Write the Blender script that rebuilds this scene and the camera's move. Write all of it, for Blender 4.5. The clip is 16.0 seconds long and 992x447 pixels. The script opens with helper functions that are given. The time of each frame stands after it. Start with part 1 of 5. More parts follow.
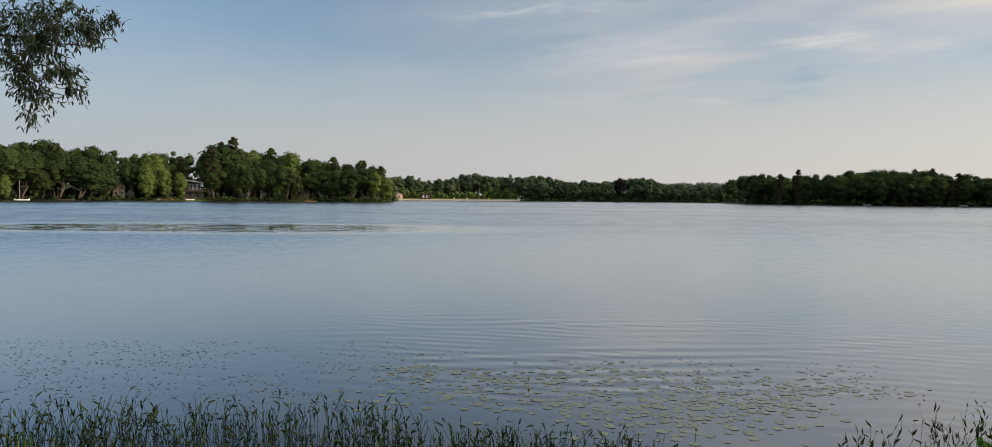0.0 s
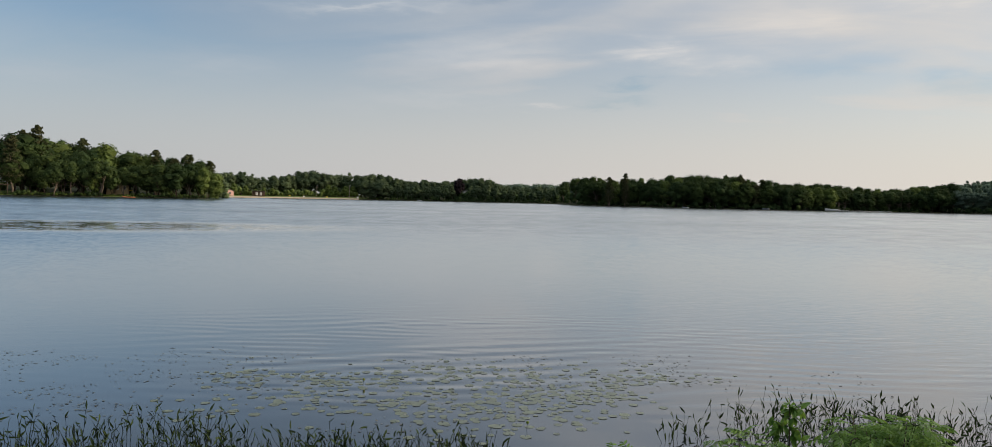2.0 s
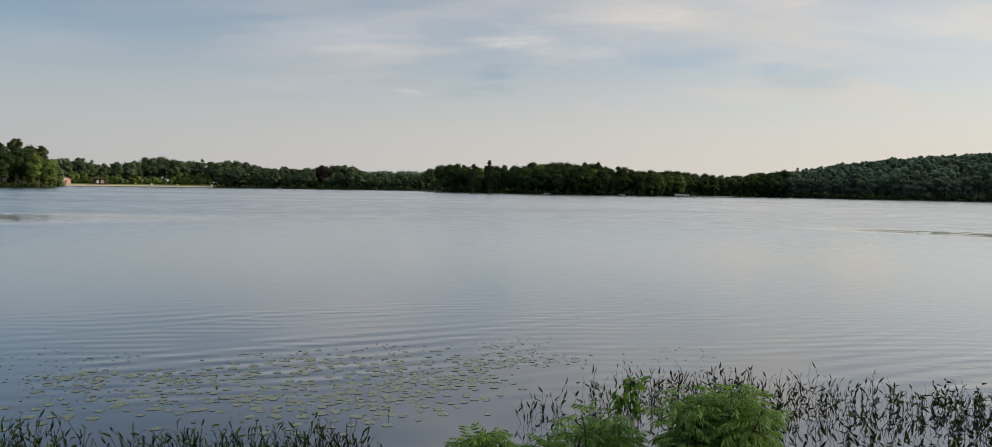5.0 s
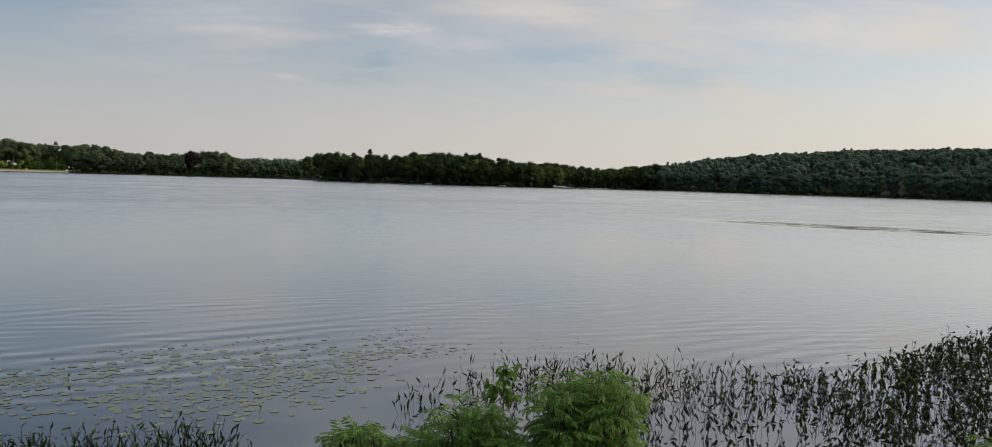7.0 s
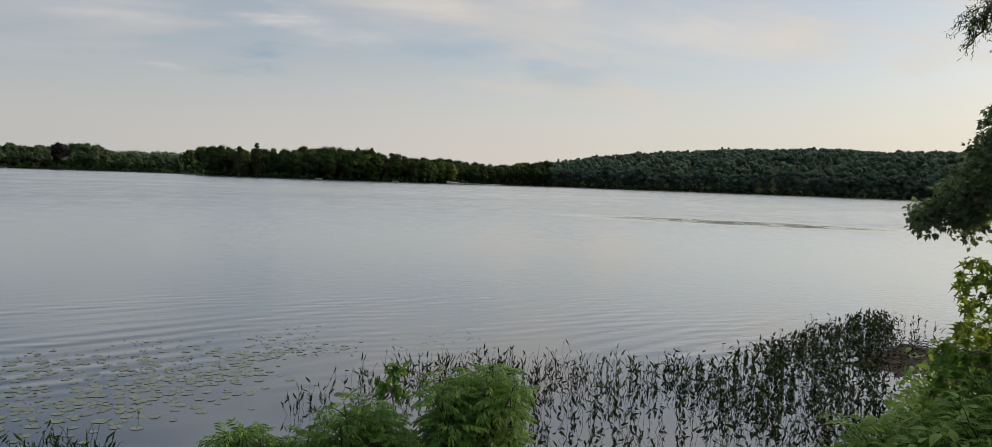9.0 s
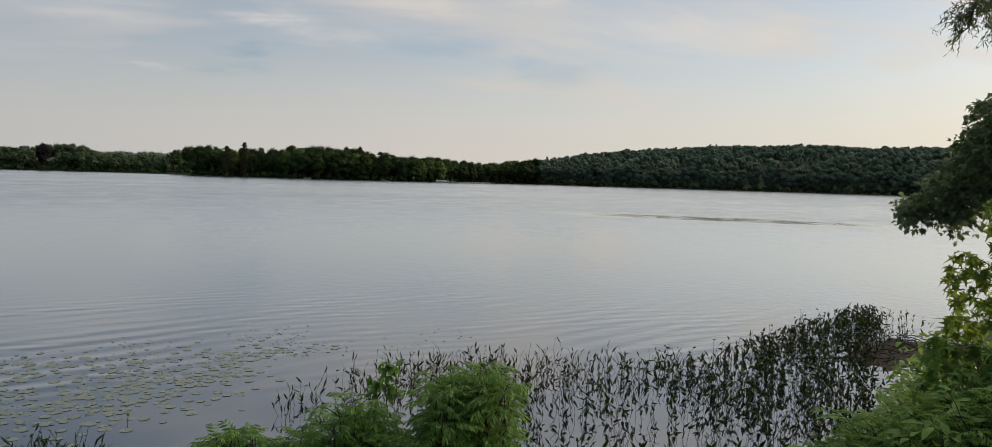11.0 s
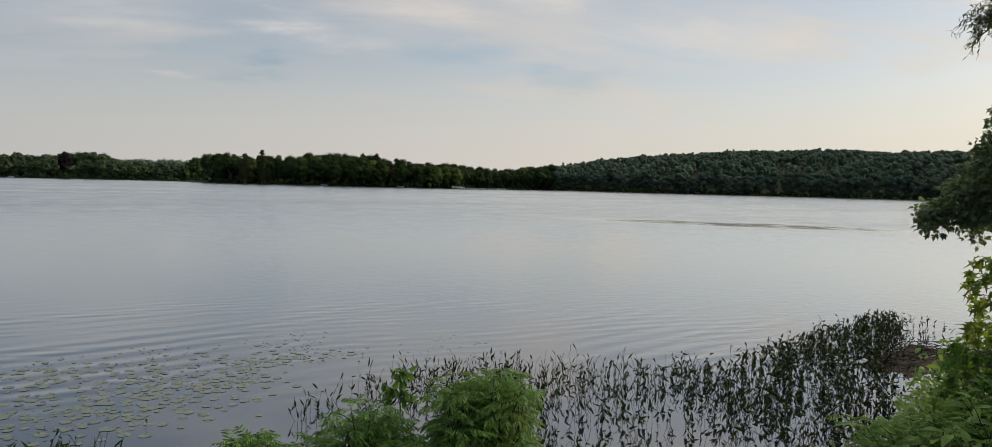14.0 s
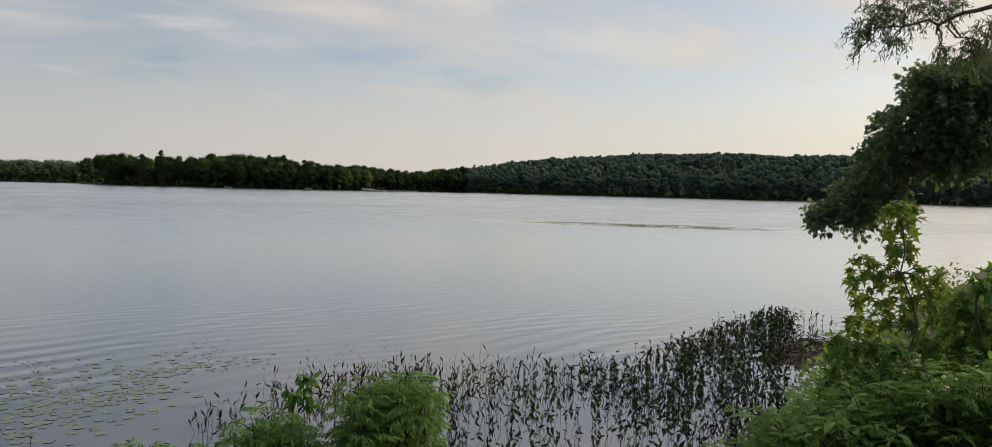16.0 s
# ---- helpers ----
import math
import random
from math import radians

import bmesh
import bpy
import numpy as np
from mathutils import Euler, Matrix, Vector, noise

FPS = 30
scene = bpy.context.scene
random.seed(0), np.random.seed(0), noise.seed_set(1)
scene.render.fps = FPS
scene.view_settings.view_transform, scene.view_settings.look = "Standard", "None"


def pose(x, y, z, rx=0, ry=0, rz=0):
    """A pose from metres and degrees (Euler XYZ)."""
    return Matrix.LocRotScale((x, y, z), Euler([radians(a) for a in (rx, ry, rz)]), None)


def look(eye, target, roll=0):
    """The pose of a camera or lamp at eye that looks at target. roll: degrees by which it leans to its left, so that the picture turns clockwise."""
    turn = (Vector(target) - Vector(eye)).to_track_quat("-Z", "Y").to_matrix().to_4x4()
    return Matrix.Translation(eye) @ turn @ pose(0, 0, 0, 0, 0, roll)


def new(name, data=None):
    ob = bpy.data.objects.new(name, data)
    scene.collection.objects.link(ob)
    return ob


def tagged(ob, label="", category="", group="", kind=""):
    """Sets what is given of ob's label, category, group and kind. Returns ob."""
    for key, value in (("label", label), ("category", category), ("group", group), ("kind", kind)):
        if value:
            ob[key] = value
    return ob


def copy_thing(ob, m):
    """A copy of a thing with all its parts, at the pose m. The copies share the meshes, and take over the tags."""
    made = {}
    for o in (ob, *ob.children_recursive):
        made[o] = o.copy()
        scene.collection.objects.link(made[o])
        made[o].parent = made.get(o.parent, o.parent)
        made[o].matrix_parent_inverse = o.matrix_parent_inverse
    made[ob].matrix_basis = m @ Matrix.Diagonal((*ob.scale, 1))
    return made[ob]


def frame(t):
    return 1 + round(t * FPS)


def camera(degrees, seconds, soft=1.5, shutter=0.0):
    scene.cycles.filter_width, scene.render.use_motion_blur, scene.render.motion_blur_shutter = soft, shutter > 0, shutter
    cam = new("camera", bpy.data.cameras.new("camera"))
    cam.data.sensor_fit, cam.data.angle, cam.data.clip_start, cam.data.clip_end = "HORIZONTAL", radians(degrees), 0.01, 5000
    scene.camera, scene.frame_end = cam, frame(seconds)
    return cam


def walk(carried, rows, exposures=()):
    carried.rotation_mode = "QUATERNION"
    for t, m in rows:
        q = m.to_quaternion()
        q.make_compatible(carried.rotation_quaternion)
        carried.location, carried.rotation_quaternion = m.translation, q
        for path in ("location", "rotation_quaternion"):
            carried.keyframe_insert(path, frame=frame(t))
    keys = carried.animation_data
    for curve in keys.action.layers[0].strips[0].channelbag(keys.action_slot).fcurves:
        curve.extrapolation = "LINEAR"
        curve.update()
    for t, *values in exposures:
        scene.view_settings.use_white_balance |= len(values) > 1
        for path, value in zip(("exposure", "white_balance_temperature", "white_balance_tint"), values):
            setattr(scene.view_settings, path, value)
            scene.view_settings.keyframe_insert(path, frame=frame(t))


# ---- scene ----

# ---- camera ----
EYE = 2.8            # the eye above the water


def aim(x, y, z, yaw, pitch, lean):
    return pose(x, y, z, 90 + pitch, 0, yaw) @ pose(0, 0, 0, 0, 0, lean)


cam = camera(66.7, 16.0, soft=0.5)
walk(cam, [
    (0.0, aim(-0.000, 0.000, 2.800, 0.00, -2.01, 0.43)),
    (0.5, aim(0.009, -0.000, 2.807, -3.50, -2.01, 0.61)),
    (1.0, aim(0.028, 0.003, 2.806, -7.67, -1.94, 0.86)),
    (1.5, aim(0.047, 0.027, 2.797, -10.42, -1.87, 1.10)),
    (2.0, aim(0.050, 0.024, 2.791, -12.13, -1.89, 1.19)),
    (2.5, aim(0.059, 0.024, 2.788, -12.39, -2.01, 1.06)),
    (3.0, aim(0.078, 0.039, 2.781, -13.64, -2.13, 0.99)),
    (3.5, aim(0.080, 0.040, 2.780, -16.25, -2.34, 1.00)),
    (4.0, aim(0.094, 0.028, 2.785, -18.59, -2.44, 0.95)),
    (6.5, aim(0.150, 0.005, 2.786, -28.43, -3.15, 1.42)),
    (7.0, aim(0.159, 0.012, 2.785, -31.39, -3.23, 1.69)),
    (7.5, aim(0.150, -0.017, 2.789, -35.30, -3.22, 1.87)),
    (8.0, aim(0.155, -0.035, 2.789, -38.00, -3.25, 2.06)),
    (8.5, aim(0.143, -0.048, 2.796, -38.66, -3.27, 2.08)),
    (9.0, aim(0.140, -0.053, 2.800, -39.50, -3.29, 1.99)),
    (9.5, aim(0.136, -0.050, 2.796, -40.15, -3.41, 1.95)),
    (12.0, aim(0.141, -0.024, 2.797, -40.05, -3.36, 1.31)),
    (12.5, aim(0.145, -0.022, 2.798, -39.12, -3.25, 1.21)),
    (13.0, aim(0.127, -0.031, 2.799, -38.52, -3.16, 1.20)),
    (13.5, aim(0.132, -0.038, 2.797, -38.47, -3.09, 1.29)),
    (14.0, aim(0.145, -0.045, 2.797, -39.08, -2.97, 1.38)),
    (14.5, aim(0.151, -0.050, 2.798, -40.77, -2.89, 1.42)),
    (15.0, aim(0.150, -0.060, 2.801, -41.66, -2.79, 1.45)),
    (15.5, aim(0.162, -0.059, 2.797, -43.49, -2.71, 1.55)),
    (16.0, aim(0.162, -0.070, 2.798, -45.79, -2.65, 1.39)),
], exposures=[(0.0, 0.16), (4.0, 0.14), (6.5, 0.02), (9.0, 0.02), (12.0, 0.03), (16.0, 0.04)])

# ---- sky and sun ----
SUN_AZ, SUN_EL = 97.0, 13.0     # degrees to the right of +y, above the horizon
world = bpy.data.worlds.new("sky")
scene.world = world
world.use_nodes = True


CLEAR_SHARE, CROWN = 0.38, (0.5, 2.3, 4.6)     # how far the sky away from the sun is clear; fill brightness added above the view
# cloud and clear patches: az left of +y, elevation, half sizes in degrees, tilt, weight (below 0 is clear sky)
CLOUDS = ((-23.7, 11.0, 2.6, 0.8, 0, 0.75), (-28.5, 10.0, 3.0, 0.6, 4, 0.35), (-1.5, 13.7, 6.5, 0.35, 4, 0.6), (-11.0, 10.8, 7.5, 1.5, 3, 0.42),
          (-16.0, 7.0, 1.7, 0.25, 3, 0.5), (-42.8, 13.8, 3.4, 0.9, 0, 0.6), (-33.0, 12.6, 6.0, 1.5, 5, 0.3), (-52.0, 11.0, 7.0, 1.6, -4, 0.3), (-7.0, 7.4, 6.0, 0.7, 2, 0.2),
          (-44.5, 8.0, 3.0, 0.9, 2, -0.5), (-22.0, 8.6, 2.0, 0.45, 2, -0.5), (-20.5, 7.2, 2.2, 0.4, 3, -0.4), (-12.5, 15.3, 4.0, 0.9, 3, -0.6),
          (-36.0, 9.6, 3.0, 0.7, 4, -0.3), (14.0, 12.0, 12.0, 4.0, 0, -0.28), (8.0, 9.0, 3.5, 0.8, 3, 0.25), (20.0, 7.5, 4.0, 0.5, 2, 0.2))


def build_sky():
    nt = world.node_tree
    nt.nodes.clear()
    N, L = nt.nodes.new, nt.links.new

    def calc(op, a, b=0.0, c=0.0):
        n = N("ShaderNodeMath"); n.operation = op
        for k, v in enumerate((a, b, c)):
            if isinstance(v, (int, float)):
                n.inputs[k].default_value = v
            else:
                L(v, n.inputs[k])
        return n.outputs[0]

    def ease(v, a, b, c, d):
        n = N("ShaderNodeMapRange"); n.interpolation_type = "SMOOTHSTEP"
        for k, q in enumerate((a, b, c, d)):
            if isinstance(q, (int, float)):
                n.inputs[k + 1].default_value = q
            else:
                L(q, n.inputs[k + 1])
        L(v, n.inputs[0])
        return n.outputs[0]

    def mottle(vec, scale, detail, distort):
        n = N("ShaderNodeTexNoise")
        for key, v in (("Scale", scale), ("Detail", detail), ("Roughness", 0.58), ("Distortion", distort)):
            n.inputs[key].default_value = v
        L(vec, n.inputs["Vector"])
        return n.outputs["Fac"]

    out, bg = N("ShaderNodeOutputWorld"), N("ShaderNodeBackground")
    air = N("ShaderNodeTexSky")
    air.sky_type, air.sun_disc = "NISHITA", False
    air.sun_elevation, air.sun_rotation = radians(SUN_EL), radians(SUN_AZ)
    air.altitude, air.air_density, air.dust_density, air.ozone_density = 60, 1.0, 0.5, 2.6
    co, sep = N("ShaderNodeTexCoord"), N("ShaderNodeSeparateXYZ")
    L(co.outputs["Generated"], sep.inputs[0])
    up = calc("MAXIMUM", sep.outputs[2], 0.0)
    lift = calc("ADD", up, 0.30)
    flat = N("ShaderNodeCombineXYZ")
    for k in (0, 1):
        L(calc("DIVIDE", sep.outputs[k], lift), flat.inputs[k])
    # thin high cloud: streaks of two sizes
    spun = N("ShaderNodeMapping"); spun.inputs["Rotation"].default_value = (0, 0, radians(28))
    turn = N("ShaderNodeMapping"); turn.inputs["Scale"].default_value = (0.5, 1.5, 1)
    L(flat.outputs[0], spun.inputs[0]); L(spun.outputs[0], turn.inputs[0])
    wisps = mottle(turn.outputs[0], 3.4, 6, 0.8)
    streaks = calc("MULTIPLY_ADD", wisps, 0.42, mottle(turn.outputs[0], 1.7, 3, 0.9))
    # towards the sun, 0 away from it to 1
    toward = N("ShaderNodeVectorMath"); toward.operation = "DOT_PRODUCT"
    L(co.outputs["Generated"], toward.inputs[0])
    toward.inputs[1].default_value = (math.sin(radians(SUN_AZ)), math.cos(radians(SUN_AZ)), 0)
    half = calc("MULTIPLY_ADD", toward.outputs["Value"], 0.5, 0.5)
    cover = calc("MULTIPLY", ease(streaks, 0.55, 0.92, 0.50, 0.90), ease(half, 0.22, 0.71, CLEAR_SHARE, 1.0))
    # the single clouds, their rims frayed
    frayed = N("ShaderNodeCombineXYZ")
    az = calc("MULTIPLY", calc("ARCTAN2", calc("MULTIPLY", sep.outputs[0], -1.0), sep.outputs[1]), 57.296)
    el = calc("MULTIPLY", calc("ARCSINE", sep.outputs[2]), 57.296)
    L(calc("MULTIPLY", az, 0.16), frayed.inputs[0]); L(calc("MULTIPLY", el, 0.7), frayed.inputs[1])
    az = calc("MULTIPLY_ADD", mottle(frayed.outputs[0], 0.9, 5, 0.5), 9.0, calc("SUBTRACT", az, 4.5))
    el = calc("MULTIPLY_ADD", mottle(frayed.outputs[0], 1.6, 5, 0.3), 2.4, calc("SUBTRACT", el, 1.2))
    total = 0.0
    for a, e, ra, re, tilt, w in CLOUDS:
        da, de = calc("SUBTRACT", az, a), calc("SUBTRACT", el, e)
        c, s_ = math.cos(radians(tilt)), math.sin(radians(tilt))
        u = calc("MULTIPLY_ADD", da, c / ra, calc("MULTIPLY", de, -s_ / ra))
        v = calc("MULTIPLY_ADD", da, s_ / re, calc("MULTIPLY", de, c / re))
        fall = calc("EXPONENT", calc("MULTIPLY", calc("MULTIPLY_ADD", u, u, calc("MULTIPLY", v, v)), -1.0))
        total = calc("MULTIPLY_ADD", fall, w, total)
    total = calc("MULTIPLY", total, ease(wisps, 0.3, 0.65, 0.45, 1.15))
    # the veil is bright and warm towards the sun, cool and dim away from it
    glow = N("ShaderNodeValToRGB")
    stops = ((0.0, (0.33, 0.39, 0.47)), (0.30, (0.438, 0.443, 0.460)), (0.68, (0.583, 0.55, 0.523)), (0.90, (0.683, 0.63, 0.565)), (1.0, (0.80, 0.71, 0.59)))
    ramp_el = glow.color_ramp.elements
    while len(ramp_el) < len(stops):
        ramp_el.new(0.5)
    for el_, (at_, c_) in zip(ramp_el, stops):
        el_.position, el_.color = at_, (*c_, 1)
    L(half, glow.inputs[0])
    cool = calc("MULTIPLY", ease(up, 0.05, 0.34, 0.0, 1.0), calc("SUBTRACT", 1.0, ease(half, 0.29, 0.88, 0.0, 1.0)))
    tone = N("ShaderNodeMix"); tone.data_type = "RGBA"; tone.blend_type = "MULTIPLY"
    tone.inputs["B"].default_value = (0.80, 0.91, 1.0, 1)
    L(cool, tone.inputs["Factor"]); L(glow.outputs[0], tone.inputs["A"])
    # fill brightness added above the view, most sunward; cloud also brightens where thickest
    crown = calc("MAXIMUM", ease(up, 0.22, 0.50, 1.0, ease(half, 0.25, 0.75, CROWN[0], CROWN[1])), ease(up, 0.45, 0.80, 0.0, CROWN[2]))
    lit = N("ShaderNodeVectorMath"); lit.operation = "SCALE"
    L(tone.outputs["Result"], lit.inputs[0])
    L(calc("MULTIPLY", calc("MULTIPLY_ADD", total, 0.22, 1.0), calc("DIVIDE", crown, 0.11)), lit.inputs["Scale"])
    # haze thickens the veil towards the horizon
    both = calc("MAXIMUM", cover, ease(up, 0.0, 0.30, 0.95, 0.15))
    veil = N("ShaderNodeMix"); veil.data_type = "RGBA"
    L(calc("MINIMUM", calc("MAXIMUM", calc("MULTIPLY_ADD", total, 0.5, both), 0.0), 1.0), veil.inputs["Factor"])
    blue = N("ShaderNodeMix"); blue.data_type = "RGBA"; blue.blend_type = "MULTIPLY"
    blue.inputs["Factor"].default_value = 1.0; blue.inputs["B"].default_value = (1.14, 1.11, 1.11, 1)
    L(air.outputs[0], blue.inputs["A"])
    L(blue.outputs["Result"], veil.inputs["A"]); L(lit.outputs[0], veil.inputs["B"])
    # sky away from the sun dimmed above the view, to darken its water reflection
    deep = N("ShaderNodeVectorMath"); deep.operation = "SCALE"
    L(veil.outputs["Result"], deep.inputs[0]); L(ease(up, 0.24, 0.40, 1.0, ease(half, 0.22, 0.60, 0.45, 1.0)), deep.inputs["Scale"])
    L(deep.outputs[0], bg.inputs["Color"])
    bg.inputs["Strength"].default_value = 0.11
    L(bg.outputs[0], out.inputs[0])


build_sky()
sun = new("sun", bpy.data.lights.new("sun", "SUN"))
sun.data.energy, sun.data.angle, sun.data.color = 3.6, radians(1.5), (1.0, 0.82, 0.62)
sun.matrix_world = look((200 * math.sin(radians(SUN_AZ)), 200 * math.cos(radians(SUN_AZ)), 200 * math.tan(radians(SUN_EL))), (0, 0, 0))


# ---- materials ----
def material(name):
    m = bpy.data.materials.new(name)
    m.use_nodes = True
    nt = m.node_tree
    return m, nt, nt.nodes["Principled BSDF"], nt.nodes.new, nt.links.new


def mixed(nt, a, b, fac):
    n = nt.nodes.new("ShaderNodeMix"); n.data_type = "RGBA"
    for key, v in (("A", a), ("B", b)):
        if isinstance(v, tuple):
            n.inputs[key].default_value = (*v, 1)
        else:
            nt.links.new(v, n.inputs[key])
    if isinstance(fac, float):
        n.inputs["Factor"].default_value = fac
    else:
        nt.links.new(fac, n.inputs["Factor"])
    return n.outputs["Result"]


def grain(nt, scale, detail=4, stretch=(1, 1, 1), lo=0.35, hi=0.65, coords="Object"):
    co = nt.nodes.new("ShaderNodeTexCoord"); mp = nt.nodes.new("ShaderNodeMapping")
    mp.inputs["Scale"].default_value = stretch
    nt.links.new(co.outputs[coords], mp.inputs[0])
    no = nt.nodes.new("ShaderNodeTexNoise"); no.inputs["Scale"].default_value = scale; no.inputs["Detail"].default_value = detail
    nt.links.new(mp.outputs[0], no.inputs["Vector"])
    mr = nt.nodes.new("ShaderNodeMapRange"); mr.inputs[1].default_value, mr.inputs[2].default_value = lo, hi
    nt.links.new(no.outputs["Fac"], mr.inputs[0])
    return mr.outputs[0]


def solid(name, a, b, scale=3.0, rough=0.7, bump=0.0, stretch=(1, 1, 1), metal=0.0, gloss=0.5):
    """A surface of two close colours, broken up at two sizes, with fine relief."""
    m, nt, bsdf, N, L = material(name)
    g1, g2 = grain(nt, scale, 5, stretch), grain(nt, scale * 7, 3, stretch)
    dark = tuple(0.72 * v for v in a)
    L(mixed(nt, mixed(nt, a, b, g1), dark, grain(nt, scale * 3.1, 6, stretch, 0.52, 0.9)), bsdf.inputs["Base Color"])
    bsdf.inputs["Roughness"].default_value, bsdf.inputs["Metallic"].default_value = rough, metal
    bsdf.inputs["Specular IOR Level"].default_value = gloss if rough < 0.85 else 0.05
    if bump:
        bm_ = N("ShaderNodeBump"); bm_.inputs["Strength"].default_value = bump; bm_.inputs["Distance"].default_value = 0.02
        L(g2, bm_.inputs["Height"]); L(bm_.outputs[0], bsdf.inputs["Normal"])
    return m


def foliage(name, a, b, tint=None, through_light=0.3, rough=0.55, gloss=0.35, stands=0.0):
    """Leaves: each one, and each plant, differs a little; some light comes through."""
    m, nt, bsdf, N, L = material(name)
    geo, info = N("ShaderNodeNewGeometry"), N("ShaderNodeObjectInfo")
    col = mixed(nt, a, b, geo.outputs["Random Per Island"])
    mr = N("ShaderNodeMapRange"); mr.inputs[3].default_value, mr.inputs[4].default_value = 0.0, 0.75
    L(info.outputs["Random"], mr.inputs[0])
    col = mixed(nt, col, tint or tuple(0.7 * v for v in a), mr.outputs[0])
    if stands:
        # neighbouring trees of a wood differ as whole crowns
        col = mixed(nt, col, tuple(1.5 * v for v in b), grain(nt, stands, 2, lo=0.52, hi=0.75))
        col = mixed(nt, col, tuple(0.6 * v for v in a), grain(nt, stands * 1.7, 2, lo=0.55, hi=0.8))
    L(col, bsdf.inputs["Base Color"])
    bsdf.inputs["Roughness"].default_value = rough
    bsdf.inputs["Specular IOR Level"].default_value = gloss
    tr, ms = N("ShaderNodeBsdfTranslucent"), N("ShaderNodeMixShader")
    warm = mixed(nt, col, (0.20, 0.26, 0.03), 0.14)
    L(warm, tr.inputs["Color"])
    ms.inputs[0].default_value = through_light
    L(bsdf.outputs[0], ms.inputs[1]); L(tr.outputs[0], ms.inputs[2])
    L(ms.outputs[0], nt.nodes["Material Output"].inputs["Surface"])
    return m


def water_material():
    m, nt, bsdf, N, L = material("lake_water")
    bsdf.inputs["Base Color"].default_value = (0.016, 0.021, 0.026, 1)
    bsdf.inputs["IOR"].default_value = 1.55
    bsdf.inputs["Coat Weight"].default_value, bsdf.inputs["Coat IOR"].default_value = 0.8, 1.42
    geo = N("ShaderNodeNewGeometry")
    sep = N("ShaderNodeSeparateXYZ"); L(geo.outputs["Position"], sep.inputs[0])

    def math_(op, a, b=0.0):
        n = N("ShaderNodeMath"); n.operation = op
        for k, v in enumerate((a, b)):
            if isinstance(v, (int, float)):
                n.inputs[k].default_value = v
            else:
                L(v, n.inputs[k])
        return n.outputs[0]

    def vec_noise(vec, sx, sy, turn, scale, detail, dist=0.0):
        rot = N("ShaderNodeMapping"); rot.inputs["Rotation"].default_value = (0, 0, radians(turn))
        mp = N("ShaderNodeMapping"); mp.inputs["Scale"].default_value = (sx, sy, 1)
        L(vec, rot.inputs[0]); L(rot.outputs[0], mp.inputs[0])
        n = N("ShaderNodeTexNoise"); n.inputs["Scale"].default_value = scale; n.inputs["Detail"].default_value = detail; n.inputs["Distortion"].default_value = dist
        L(mp.outputs[0], n.inputs["Vector"])
        return n.outputs["Fac"]

    def noise(*spec):
        return vec_noise(geo.outputs["Position"], *spec)

    def rng(v, a, b, c, d):
        n = N("ShaderNodeMapRange"); n.interpolation_type = "SMOOTHSTEP"
        for k, q in enumerate((a, b, c, d)):
            n.inputs[k + 1].default_value = q
        L(v, n.inputs[0])
        return n.outputs[0]

    def gust(x, y, turn, rx, ry):
        """A slick where the water lies flatter than round it."""
        mp = N("ShaderNodeMapping"); mp.vector_type = "TEXTURE"
        mp.inputs["Location"].default_value = (x, y, 0); mp.inputs["Rotation"].default_value = (0, 0, radians(turn)); mp.inputs["Scale"].default_value = (rx, ry, 1)
        L(geo.outputs["Position"], mp.inputs[0])
        ln = N("ShaderNodeVectorMath"); ln.operation = "LENGTH"; L(mp.outputs[0], ln.inputs[0])
        return rng(ln.outputs["Value"], 0.55, 1.15, 1, 0)

    def waves(turn, scale, wander):
        rot = N("ShaderNodeMapping"); rot.inputs["Rotation"].default_value = (0, 0, radians(turn))
        L(geo.outputs["Position"], rot.inputs[0])
        w = N("ShaderNodeTexWave"); w.bands_direction = "Y"
        for key, v in (("Scale", scale), ("Distortion", wander), ("Detail", 2.0), ("Detail Scale", 0.35)):
            w.inputs[key].default_value = v
        L(rot.outputs[0], w.inputs["Vector"])
        return w.outputs["Fac"]

    reach = N("ShaderNodeVectorMath"); reach.operation = "LENGTH"; L(geo.outputs["Position"], reach.inputs[0])
    dist = reach.outputs["Value"]
    lee = math_("DIVIDE", sep.outputs[0], math_("ADD", dist, 0.1))
    # wind streaks lie along the shore and widen with the open water
    fetch = N("ShaderNodeCombineXYZ")
    L(math_("MULTIPLY", math_("ARCTAN2", sep.outputs[0], sep.outputs[1]), 30.0), fetch.inputs[0]); L(math_("MULTIPLY", math_("LOGARITHM", dist, 2.718), 26.0), fetch.inputs[1])
    streak = rng(vec_noise(fetch.outputs[0], 1.0, 1.0, 0, 1.0, 5, 0.4), 0.40, 0.62, 0, 1)
    thread = rng(vec_noise(fetch.outputs[0], 3.2, 2.2, 0, 1.3, 4, 0.2), 0.42, 0.62, 0, 1)
    far = rng(dist, 34, 80, 0, 1)
    patch = rng(noise(0.3, 1.0, 8, 0.03, 3), 0.42, 0.62, 0, 1)
    slick = math_("MAXIMUM", gust(-25, 65, 0, 30, 12), gust(54, 35, -58, 15, 5))
    gusts = math_("MULTIPLY", slick, rng(math_("ADD", math_("MULTIPLY", streak, 0.55), math_("MULTIPLY", thread, 0.45)), 0.05, 0.42, 0.0, 1.0))
